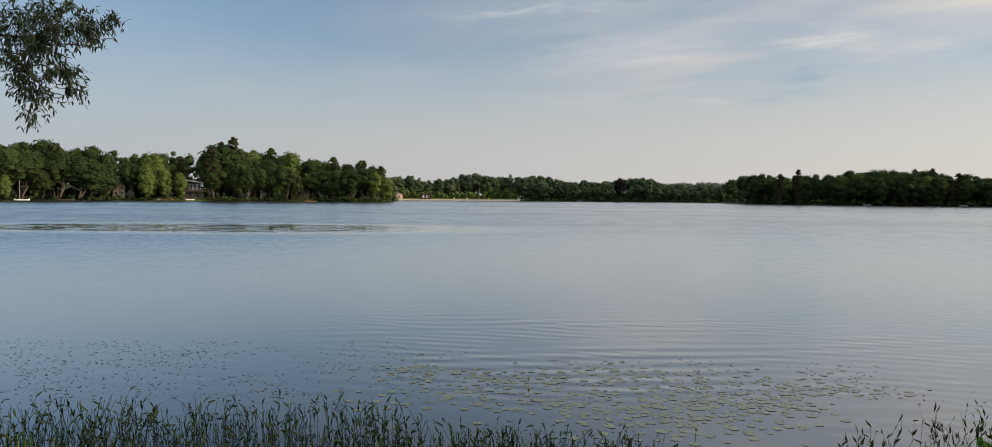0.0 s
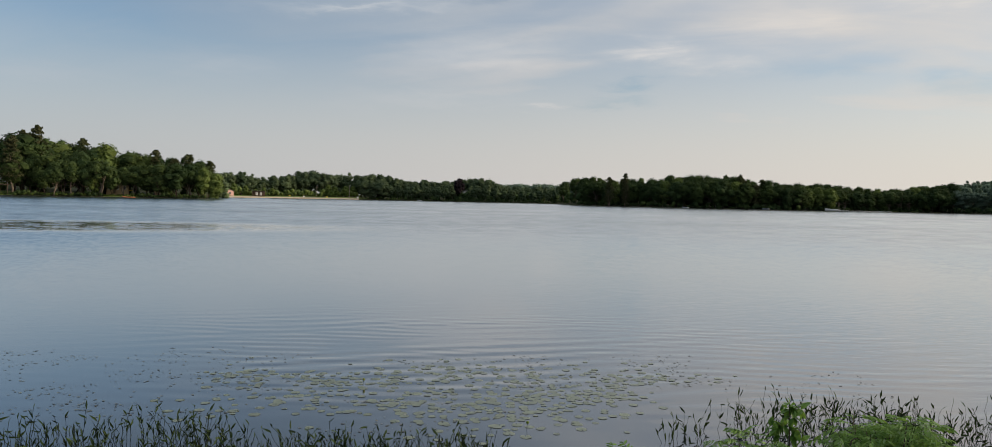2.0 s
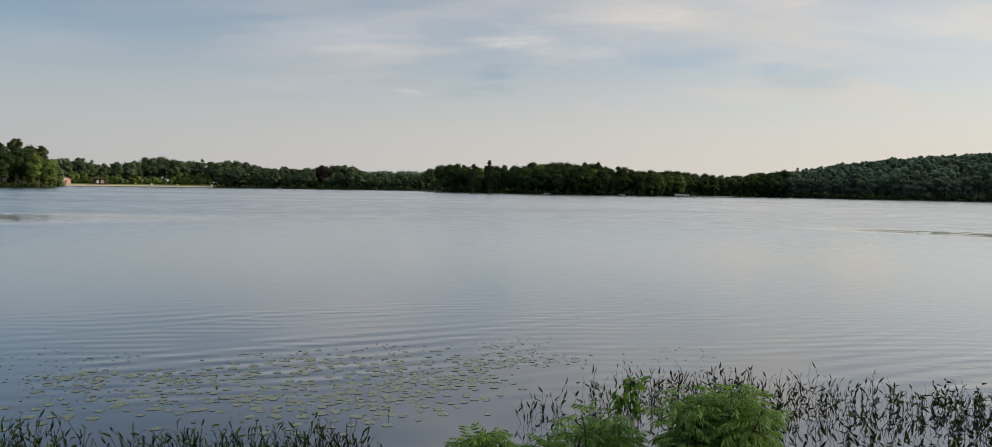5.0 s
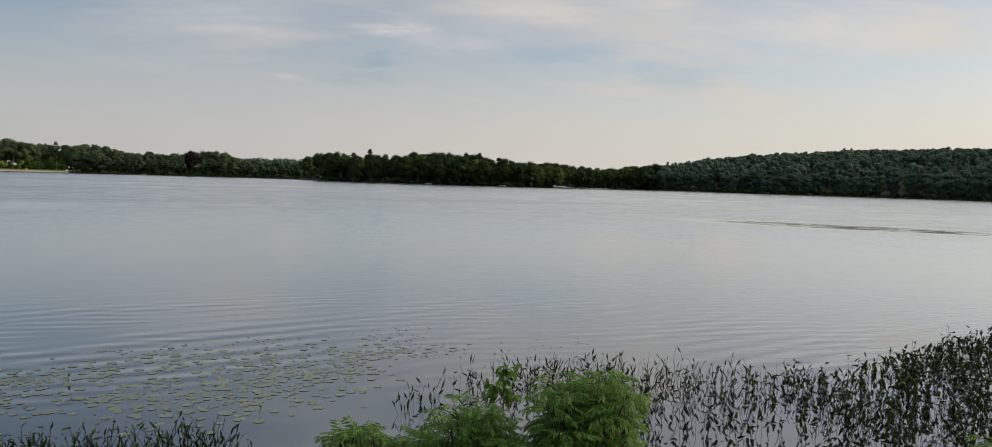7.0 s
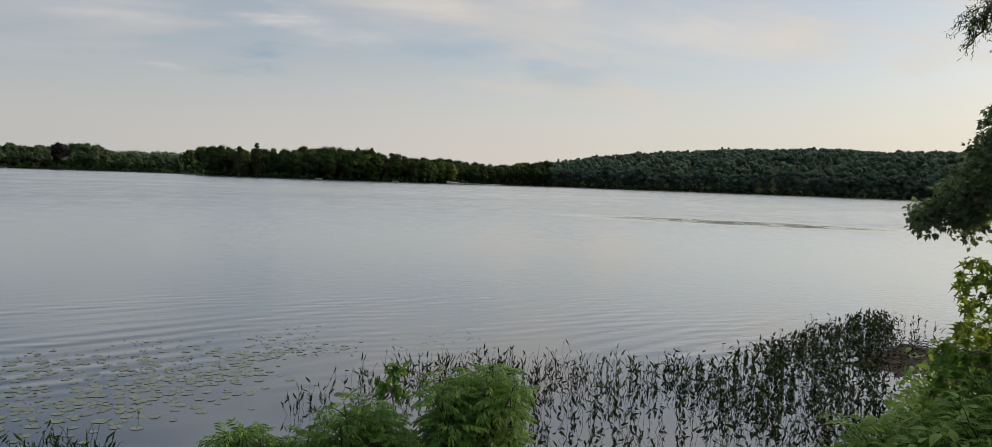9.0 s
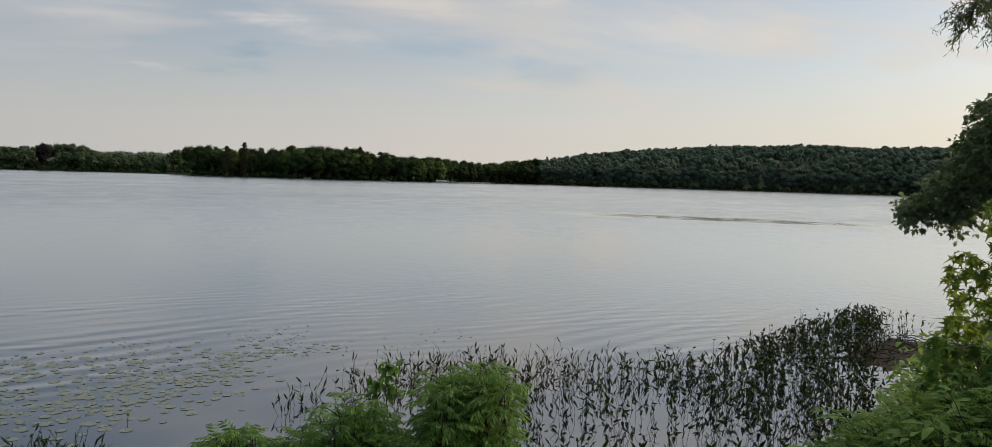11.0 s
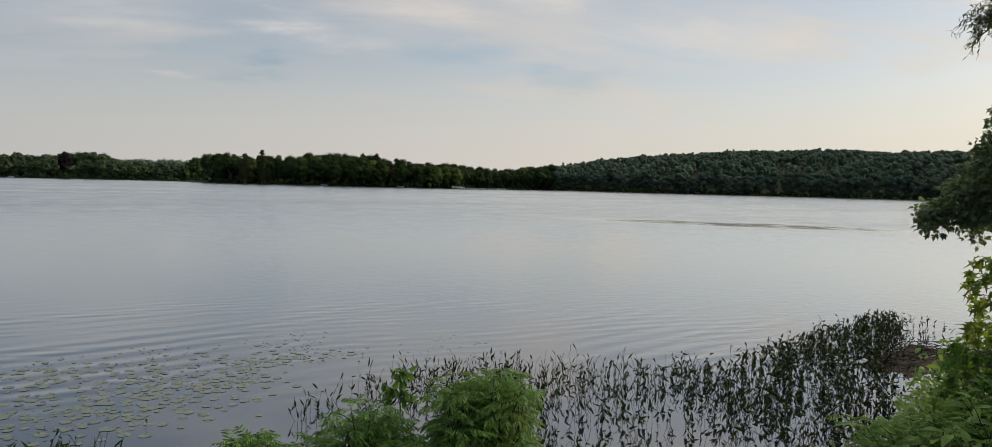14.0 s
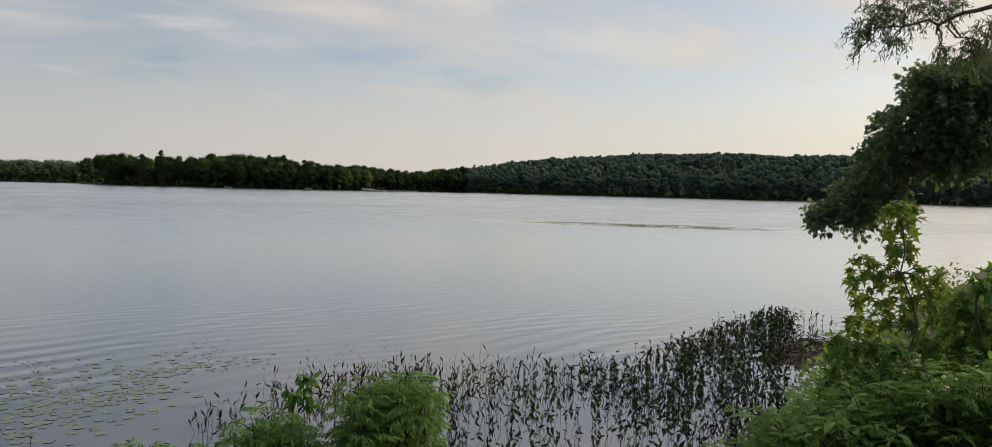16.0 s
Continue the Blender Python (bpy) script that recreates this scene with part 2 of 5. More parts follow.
    # rings of low swell run in over the shallows
    ring = math_("ADD", math_("MULTIPLY", waves(-7, 0.50, 5.0), rng(noise(0.35, 0.8, 10, 0.7, 2), 0.38, 0.62, 0.1, 1.0)), math_("MULTIPLY", waves(16, 0.74, 6.0), rng(noise(0.3, 0.7, -12, 0.8, 2), 0.40, 0.62, 0.0, 0.7)))
    ring = math_("MULTIPLY", ring, math_("MULTIPLY", math_("MULTIPLY", rng(dist, 9.0, 12.0, 0.06, 1.0), rng(dist, 12.5, 21, 1.0, 0.03)), rng(lee, -0.30, 0.05, 0.10, 1.0)))
    ripple = math_("MULTIPLY", noise(0.7, 1.7, 8, 3.6, 3, 0.5), math_("MULTIPLY", math_("MULTIPLY", rng(dist, 10, 16, 0.05, 0.6), rng(dist, 19, 34, 1.0, 0.12)), rng(lee, -0.1, 0.7, 0.25, 1.2)))
    chop = noise(0.6, 1.4, 5, 2.0, 4, 0.3)
    far_w = math_("MULTIPLY", math_("MULTIPLY", far, math_("ADD", math_("ADD", math_("MULTIPLY", patch, 0.2), 0.65), math_("MULTIPLY", streak, 0.25))), math_("SUBTRACT", 1.0, math_("MULTIPLY", gusts, 0.9)))
    height = math_("ADD", math_("ADD", math_("MULTIPLY", ring, 0.0062), math_("MULTIPLY", ripple, 0.0075)), math_("MULTIPLY", math_("MULTIPLY", chop, math_("ADD", far_w, math_("MULTIPLY", gusts, 0.5))), 0.022))
    bump = N("ShaderNodeBump"); bump.inputs["Strength"].default_value = 1.0; bump.inputs["Distance"].default_value = 1.0
    L(height, bump.inputs["Height"]); L(bump.outputs[0], bsdf.inputs["Normal"])
    # out on the lake the small waves run ashore: their steeper faces look to the near bank
    lean = N("ShaderNodeVectorMath"); lean.operation = "SCALE"
    ashore = N("ShaderNodeVectorMath"); ashore.operation = "NORMALIZE"; L(geo.outputs["Position"], ashore.inputs[0])
    L(ashore.outputs[0], lean.inputs[0])
    L(math_("MULTIPLY", math_("MULTIPLY", math_("MULTIPLY", rng(dist, 10, 64, 0.0, -0.046), rng(lee, -0.48, 0.0, 2.0, 1.0)), math_("SUBTRACT", 1.0, math_("MULTIPLY", gusts, 0.98))), math_("ADD", 0.82, math_("ADD", math_("MULTIPLY", streak, 0.12), math_("MULTIPLY", thread, 0.24)))), lean.inputs["Scale"])
    tip = N("ShaderNodeVectorMath"); tip.operation = "ADD"; tip.inputs[1].default_value = (0, 0, 1); L(lean.outputs[0], tip.inputs[0])
    face = N("ShaderNodeVectorMath"); face.operation = "NORMALIZE"; L(tip.outputs[0], face.inputs[0])
    L(face.outputs[0], bump.inputs["Normal"])
    gloss = math_("ADD", 0.05, math_("MULTIPLY", far_w, 0.16))
    L(gloss, bsdf.inputs["Roughness"]); L(gloss, bsdf.inputs["Coat Roughness"]); L(bump.outputs[0], bsdf.inputs["Coat Normal"])
    return m


WATER = water_material()
GROUND = solid("shore_soil", (0.045, 0.038, 0.024), (0.035, 0.05, 0.018), 0.6, 0.95, 0.4)
MUD = solid("wet_mud", (0.020, 0.016, 0.013), (0.050, 0.040, 0.033), 5, 0.85, 0.8, gloss=0.05)
SAND = solid("beach_sand", (0.46, 0.36, 0.26), (0.38, 0.30, 0.21), 0.5, 0.9, 0.2)
LAWN = solid("lawn_grass", (0.10, 0.15, 0.035), (0.14, 0.17, 0.05), 0.4, 0.9, 0.3)
DARK_BARK = solid("dark_bark", (0.030, 0.024, 0.018), (0.05, 0.04, 0.032), 6, 0.9, 0.7, (1, 1, 0.25))
BARK = solid("tree_bark", (0.10, 0.075, 0.055), (0.17, 0.14, 0.11), 6, 0.9, 0.7, (1, 1, 0.25))
PALE_BARK = solid("pale_bark", (0.30, 0.26, 0.21), (0.20, 0.17, 0.13), 6, 0.9, 0.6, (1, 1, 0.25))
WHITE = solid("white_paint", (0.78, 0.77, 0.74), (0.70, 0.69, 0.66), 1.5, 0.55)
TAN = solid("tan_siding", (0.45, 0.33, 0.18), (0.38, 0.27, 0.15), 2, 0.7)
PINK = solid("pink_wall", (0.55, 0.33, 0.28), (0.48, 0.28, 0.24), 2, 0.8)
ROOF = solid("dark_shingles", (0.055, 0.052, 0.05), (0.09, 0.085, 0.08), 3, 0.9, 0.3)
DARK_WOOD = solid("dark_timber", (0.07, 0.045, 0.03), (0.11, 0.075, 0.05), 5, 0.8, 0.4)
RED = solid("red_plastic", (0.55, 0.10, 0.06), (0.48, 0.08, 0.05), 3, 0.4)
ORANGE = solid("orange_canvas", (0.65, 0.22, 0.09), (0.55, 0.17, 0.07), 3, 0.6)
YELLOW = solid("yellow_plastic", (0.65, 0.48, 0.06), (0.58, 0.42, 0.05), 3, 0.5)
METAL = solid("grey_metal", (0.45, 0.46, 0.47), (0.36, 0.37, 0.38), 6, 0.4, 0.0, (1, 1, 1), 0.8)
DARK_HULL = solid("dark_hull", (0.06, 0.03, 0.025), (0.09, 0.05, 0.04), 3, 0.5)
GLASS = solid("dark_pane", (0.02, 0.025, 0.03), (0.03, 0.035, 0.04), 3, 0.08)
OAK_FAR = foliage("broadleaf_canopy", (0.026, 0.042, 0.014), (0.060, 0.085, 0.024), (0.022, 0.042, 0.016), 0.15, 0.9, 0.1, 0.09)
LIGHT_FAR = foliage("light_canopy", (0.066, 0.098, 0.024), (0.125, 0.162, 0.040), (0.070, 0.096, 0.028), 0.15, 0.9, 0.1)
# distance haze is put into this leaf colour: paler and bluer than OAK_FAR
HILL_HAZED = foliage("hazed_hill_canopy", (0.070, 0.100, 0.072), (0.114, 0.150, 0.096), (0.080, 0.116, 0.084), 0.12, 0.95, 0.05, 0.09)
# a lighter broadleaf green, its base colour lifted to stand for haze over the bay
BAY_HAZED = foliage("hazed_bay_canopy", (0.044, 0.064, 0.034), (0.088, 0.116, 0.052), (0.042, 0.066, 0.036), 0.12, 0.9, 0.1, 0.09)
PINE_FAR = foliage("pine_needles", (0.036, 0.045, 0.018), (0.075, 0.084, 0.034), (0.056, 0.056, 0.026), 0.08, 0.9, 0.1)
COPPER = foliage("copper_leaves", (0.012, 0.009, 0.010), (0.026, 0.016, 0.019), (0.014, 0.010, 0.012), 0.02, 0.9, 0.1)
# shaded copy of the willow leaves for the left tree: shade darkens the colour itself
WILLOW_SHADED = foliage("shaded_willow_leaves", (0.012, 0.021, 0.009), (0.034, 0.054, 0.018), (0.013, 0.022, 0.009), 0.22)
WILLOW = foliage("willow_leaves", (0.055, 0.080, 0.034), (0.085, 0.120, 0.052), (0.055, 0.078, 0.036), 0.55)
OAK = foliage("oak_leaves", (0.095, 0.135, 0.060), (0.165, 0.215, 0.095), (0.11, 0.15, 0.07), 0.5)
MAPLE = foliage("maple_leaves", (0.11, 0.18, 0.032), (0.20, 0.26, 0.05), (0.22, 0.23, 0.04), 0.45, gloss=0.15)
ELDER = foliage("elder_leaves", (0.050, 0.118, 0.022), (0.17, 0.29, 0.050), (0.09, 0.175, 0.032), 0.38, gloss=0.2)
SHRUB = foliage("shrub_leaves", (0.070, 0.140, 0.026), (0.21, 0.32, 0.058), (0.12, 0.21, 0.038), 0.42, gloss=0.2)
# weeds against bright water: their backlit darkness is put into both near-black greens
REED = foliage("backlit_weed_leaves", (0.010, 0.022, 0.008), (0.040, 0.062, 0.016), (0.012, 0.018, 0.008), 0.08, 0.7, 0.1)
STALK = foliage("backlit_weed_stalks", (0.006, 0.010, 0.005), (0.013, 0.019, 0.008), (0.010, 0.010, 0.007), 0.05, 0.9, 0.05)
PAD = foliage("lily_pads", (0.100, 0.122, 0.078), (0.150, 0.172, 0.108), (0.105, 0.120, 0.086), 0.05, 0.35, 0.5)
FLOAT = foliage("floating_leaves", (0.035, 0.034, 0.028), (0.13, 0.14, 0.10), (0.05, 0.045, 0.036), 0.05, 0.35)
GRASS = foliage("grass_blades", (0.045, 0.085, 0.018), (0.085, 0.140, 0.030), (0.06, 0.10, 0.022), 0.3)


# ---- mesh helpers ----
def mesh_of(name, verts, tris, mat, smooth=False):
    verts, tris = np.asarray(verts, np.float32).reshape(-1, 3), np.asarray(tris, np.int32).reshape(-1, 3)
    me = bpy.data.meshes.new(name)
    me.vertices.add(len(verts)); me.vertices.foreach_set("co", verts.ravel())
    me.loops.add(3 * len(tris)); me.loops.foreach_set("vertex_index", tris.ravel())
    me.polygons.add(len(tris)); me.polygons.foreach_set("loop_start", np.arange(0, 3 * len(tris), 3, dtype=np.int32))
    me.polygons.foreach_set("use_smooth", np.full(len(tris), smooth, bool))
    me.update(calc_edges=True)
    me.materials.append(mat)
    return me


def joined(chunks):
    vs, ts, n = [], [], 0
    for v, t in chunks:
        vs.append(v); ts.append(np.asarray(t) + n); n += len(v)
    return np.concatenate(vs), np.concatenate(ts)


def part(name, data, mat, parent=None, label="", smooth=False):
    """One mesh object from a bmesh, a (verts, tris) pair or a ready mesh."""
    if isinstance(data, bmesh.types.BMesh):
        me = bpy.data.meshes.new(name); data.to_mesh(me); data.free(); me.materials.append(mat)
    elif isinstance(data, bpy.types.Mesh):
        me = data
    else:
        me = mesh_of(name, data[0], data[1], mat, smooth)
    ob = new(name, me)
    if parent is not None:
        ob.parent = parent
    return tagged(ob, label)


def thing(name, label, category, m=None, group="", kind=""):
    ob = new(name)
    ob.empty_display_size = 0.2
    if m is not None:
        ob.matrix_basis = m
    return tagged(ob, label, category, group, kind)


def unit(v):
    v = np.asarray(v, float)
    return v / np.maximum(np.linalg.norm(v, axis=-1, keepdims=True), 1e-9)


def ball_points(rng, n):
    return unit(rng.normal(size=(n, 3)))


LANCE = np.array([(0, 0), (0.22, 0.11), (0.5, 0.14), (0.8, 0.07), (1, 0), (0.8, -0.07), (0.5, -0.14), (0.22, -0.11)])
HEART = np.array([(0.05, 0), (-0.05, 0.13), (0.1, 0.22), (0.4, 0.19), (0.75, 0.09), (1, 0), (0.75, -0.09), (0.4, -0.19), (0.1, -0.22), (-0.05, -0.13)])
OVAL = np.array([(0, 0), (0.2, 0.2), (0.5, 0.27), (0.8, 0.16), (1, 0), (0.8, -0.16), (0.5, -0.27), (0.2, -0.2)])
LOBED = np.array([(0, 0), (0.12, 0.12), (0.2, 0.42), (0.36, 0.24), (0.55, 0.47), (0.62, 0.2), (1, 0), (0.62, -0.2), (0.55, -0.47), (0.36, -0.24), (0.2, -0.42), (0.12, -0.12)])
STAR = np.array([(0, 0), (0.1, 0.06), (0.1, 0.36), (0.3, 0.14), (0.5, 0.5), (0.52, 0.13), (1, 0), (0.52, -0.13), (0.5, -0.5), (0.3, -0.14), (0.1, -0.36), (0.1, -0.06)])
SLIM = np.array([(0, 0), (0.4, 0.09), (1, 0), (0.4, -0.09)])
TUFT = np.array([(0, 0), (0.35, 0.38), (1, 0.05), (0.5, -0.4)])


def leaves(outline, at, along, face, size, droop=0.25, fold=0.3):
    """Leaves of one outline at points, along directions, with a fold on the midrib and a droop to the tip."""
    at, along, face = np.asarray(at, float), unit(along), np.asarray(face, float)
    side = unit(np.cross(face, along)); nor = np.cross(along, side)
    u, v = outline[:, 0], outline[:, 1]
    h = -droop * u ** 2 + fold * np.abs(v)
    s = np.asarray(size, float).reshape(-1, 1, 1)
    p = at[:, None] + s * (along[:, None] * u[None, :, None] + side[:, None] * v[None, :, None] + nor[:, None] * h[None, :, None])
    mid = at[:, None] + s * (along * 0.5 - nor * droop * 0.25)[:, None]
    k, n = len(outline), len(at)
    if k == 4:
        tri = np.array([(0, 1, 2), (0, 2, 3)])
        return p.reshape(-1, 3), (tri[None] + (np.arange(n) * 4)[:, None, None]).reshape(-1, 3)
    p = np.concatenate([p, mid], 1)
    tri = np.array([(k, i, (i + 1) % k) for i in range(k)])
    return p.reshape(-1, 3), (tri[None] + (np.arange(n) * (k + 1))[:, None, None]).reshape(-1, 3)


def tube(path, radii, sides=5):
    path = np.asarray(path, float); n = len(path)
    radii = np.broadcast_to(radii, n)
    tang = unit(np.gradient(path, axis=0))
    ref = np.where(np.abs(tang[:, 2:3]) > 0.9, np.array([[1.0, 0, 0]]), np.array([[0, 0, 1.0]]))
    a = unit(np.cross(tang, ref)); b = np.cross(tang, a)
    ang = np.linspace(0, 2 * np.pi, sides, endpoint=False)
    ring = path[:, None] + radii[:, None, None] * (a[:, None] * np.cos(ang)[None, :, None] + b[:, None] * np.sin(ang)[None, :, None])
    tris = []
    for i in range(n - 1):
        for j in range(sides):
            p, q = i * sides + j, i * sides + (j + 1) % sides
            tris += [(p, q, q + sides), (p, q + sides, p + sides)]
    for base, flip in ((0, 1), ((n - 1) * sides, 0)):
        for j in range(1, sides - 1):
            tris.append((base, base + j + 1, base + j) if flip else (base, base + j, base + j + 1))
    return ring.reshape(-1, 3), np.array(tris)


def curve_between(rng, a, b, n=6, sag=0.0, wander=0.05):
    a, b = np.asarray(a, float), np.asarray(b, float)
    t = np.linspace(0, 1, n)[:, None]
    w = rng.normal(size=(n, 3)) * wander * np.linalg.norm(b - a) * np.sin(np.pi * t)
    p = a + (b - a) * t + w
    p[:, 2] -= sag * np.sin(np.pi * t[:, 0])
    return p


def box(x0, x1, y0, y1, z0, z1, bevel=0.0):
    bm = bmesh.new()
    bmesh.ops.create_cube(bm, size=1.0, matrix=Matrix.Translation(((x0 + x1) / 2, (y0 + y1) / 2, (z0 + z1) / 2)) @ Matrix.Diagonal((x1 - x0, y1 - y0, z1 - z0, 1)))
    if bevel:
        bmesh.ops.bevel(bm, geom=bm.edges[:], offset=bevel, segments=1, affect="EDGES")
    return bm


def polar(az, d):
    """Plan place at az degrees left of +y and d metres from the walk."""
    return -math.sin(radians(az)) * d, math.cos(radians(az)) * d


# ---- the lake's plan: its near and far shore, the hills behind, the tree tops ----
FAR = np.array([(95, 260), (60, 300), (34, 365), (20, 375), (9, 372), (8.0, 520), (2, 560), (-9, 560), (-16.5, 520), (-18, 440), (-26, 405), (-33, 415), (-38, 450), (-43, 480), (-50, 455), (-60, 450), (-70, 440), (-80, 420), (-95, 400)])[::-1]
NEAR = np.array([(95, 300), (86, 45), (72, 17), (50, 9.3), (34, 7.4), (15, 6.3), (0, 5.9), (-25, 5.6), (-40, 5.4), (-52, 5.7), (-58, 6.3), (-62, 6.6), (-65, 7.2), (-67, 8.0), (-68.3, 9.2), (-69.3, 10.2), (-71, 11.6), (-74, 15), (-78, 22), (-82, 42), (-88, 150), (-95, 420)])[::-1]
RISE = np.array([(95, 8), (34, 9), (9, 5), (8, 1.5), (-3, 2), (-9, 6), (-17, 3), (-30, 2), (-38, 2), (-43, 6), (-48, 18), (-56, 26), (-63, 29), (-72, 27), (-95, 22)])[::-1]
TOPS = np.array([(36, 3.4), (33, 3.42), (31, 3.38), (28.7, 3.25), (26.8, 3.0), (25.5, 2.8), (24.3, 2.85), (22, 3.05), (20.4, 3.2), (18.5, 3.3), (17, 3.0), (14.8, 2.8), (13, 2.55), (11, 2.5), (8.8, 2.25), (8.2, 1.66), (6.9, 1.55), (5, 1.2), (3.3, 1.35), (2.1, 1.65), (-0.7, 1.6), (-3.1, 1.5), (-5.5, 1.3), (-8.4, 1.15), (-10.2, 1.5), (-11.6, 1.4), (-12.6, 0.90), (-16.8, 0.84), (-17.5, 1.7), (-23, 1.68), (-25, 1.87), (-29.9, 2.0), (-31, 1.65), (-33.6, 1.5), (-36, 1.38), (-39.3, 1.12), (-41.2, 1.3), (-45.5, 1.88), (-48.3, 2.30), (-52.5, 2.64), (-56.5, 2.90)])[::-1]
TOPS = np.concatenate([np.array([(-95, 2.7), (-71, 2.95), (-66, 2.88), (-63, 3.08), (-59, 2.92)]), TOPS])


def along_az(table, az):
    return np.interp(az, table[:, 0], table[:, 1])


def ground_z(x, y):
    x, y = np.asarray(x, float), np.asarray(y, float)
    az, r = np.degrees(np.arctan2(-x, y)), np.hypot(x, y)
    nr, fr, rise = along_az(NEAR, az), along_az(FAR, az), along_az(RISE, az)
    inside = np.minimum(r - nr, fr - r)
    bank = np.clip((nr - r) * 0.28, -1.2, 1.15)
    beach = np.clip((r - fr) * 0.05, -1.2, 1.2) + rise * np.clip((r - fr - 20) / 190, 0, 1) ** 0.85
    hills = np.where(r > fr, beach, np.where(inside > 0, np.maximum(-1.2, -inside * 0.15), bank))
    lake = np.where(np.abs(az) < 94, hills, 1.15)
    far_fade = np.clip((r - 1400) / 800, 0, 1)
    return lake * (1 - far_fade) + 4.0 * far_fade


def build_ground():
    rs = np.concatenate([np.linspace(0.0, 22, 56), np.geomspace(24, 360, 34), np.linspace(364, 640, 56), np.geomspace(660, 4200, 26)])
    azs = np.concatenate([np.linspace(-96, 96, 385), np.linspace(100, 260, 33)])
    A, R = np.meshgrid(np.radians(azs), rs, indexing="ij")
    X, Y = -np.sin(A) * R, np.cos(A) * R
    Z = ground_z(X, Y)
    bumps = 0.03 * np.sin(2.1 * X + 0.7 * Y) * np.sin(1.7 * Y - 0.5 * X) + 0.015 * np.sin(5.3 * X + 2) * np.sin(4.7 * Y)
    Z = Z + np.where(Z > 0.15, bumps, 0)
    na, nr = X.shape
    idx = np.arange(na * nr).reshape(na, nr)
    nxt = np.roll(idx, -1, axis=0)
    a, b, c, d = idx[:, :-1], nxt[:, :-1], nxt[:, 1:], idx[:, 1:]
    tris = np.concatenate([np.stack([a, d, c], -1).reshape(-1, 3), np.stack([a, c, b], -1).reshape(-1, 3)])
    ob = part("ground", (np.stack([X, Y, Z], -1).reshape(-1, 3), tris), GROUND, smooth=True)
    tagged(ob, "earth bank and wooded hills round the lake", "ground", kind="structure")


build_ground()


def build_water():
    n = 96
    ang = np.linspace(0, 2 * np.pi, n, endpoint=False)
    rs = [0, 6, 15, 40, 120, 400, 700]
    v = [(0, 300, 0)] + [(r * math.cos(a), 300 + r * math.sin(a), 0) for r in rs[1:] for a in ang]
    t = [(0, 1 + i, 1 + (i + 1) % n) for i in range(n)]
    for k in range(len(rs) - 2):
        for i in range(n):
            p, q = 1 + k * n + i, 1 + k * n + (i + 1) % n
            t += [(p, p + n, q + n), (p, q + n, q)]
    ob = part("water", (v, t), WATER, smooth=True)
    tagged(ob, "calm grey-blue lake water with soft ripples", "lake", kind="structure")


build_water()


# ---- far trees ----
def ico(rng, sub=1):
    bm = bmesh.new()
    bmesh.ops.create_icosphere(bm, subdivisions=sub, radius=1.0)
    v = np.array([q.co[:] for q in bm.verts]); t = np.array([[q.index for q in f.verts] for f in bm.faces])
    bm.free()
    return v, t


ICO_V, ICO_T = ico(None, 1)


def canopy(rng, lobes, leaf, per, core=0.74, flat=1.0):
    """A crown: each lobe is a rough dark heart under a coat of leaf tufts."""
    chunks = []
    for x, y, z, r in lobes:
        c = np.array([x, y, z])
        sc = np.array([1, 1, flat]) * r
        chunks.append((c + ICO_V * sc * core * rng.uniform(0.75, 1.12, (len(ICO_V), 1)), ICO_T))
        p = ball_points(rng, per)
        p[:, 2] = np.abs(p[:, 2]) * np.where(rng.random(per) < 0.72, 1, -1)
        at = c + p * sc * rng.uniform(0.72, 1.04, (per, 1))
        spread = rng.normal(size=(per, 3))
        along = unit(spread - p * np.sum(spread * p, 1, keepdims=True) * 0.8 + np.array([0, 0, -0.2]))
        chunks.append(leaves(TUFT, at, along, p + rng.normal(size=(per, 3)) * 0.35, leaf * rng.uniform(0.6, 1.3, per), 0.2, 0.25))
    return joined(chunks)


def broadleaf_lobes(rng, h, w, low, n):
    out = []
    for i in range(n):
        p = ball_points(rng, 1)[0] * rng.uniform(0.55, 1.0)
        zc, zr = h * (1 + low) / 2, h * (1 - low) / 2
        taper = 1 - 0.35 * max(0, p[2]) - 0.15 * max(0, -p[2])
        r = h * rng.uniform(0.075, 0.175)
        out.append((p[0] * (w - r) * taper, p[1] * (w - r) * taper, zc + p[2] * (zr - r * 0.8), r))
    return out


def full_height(lobes, h):
    # no lobe stands free of the crown
    lobes = [list(q) for q in lobes]
    mid = np.mean([q[:3] for q in lobes], 0)
    for i, q in enumerate(lobes):
        for k in range(12):
            near = min(math.dist(q[:3], o[:3]) - 0.8 * (q[3] + o[3]) for j, o in enumerate(lobes) if j != i)
            if near < 0:
                break
            q[:3] = [a + (m - a) * 0.1 for a, m in zip(q[:3], (mid[0], mid[1], max(mid[2], q[2] - 1.5)))]
    top = max(z + r * 0.95 for x, y, z, r in lobes)
    return [(x, y, z * h / top, r) for x, y, z, r in lobes]


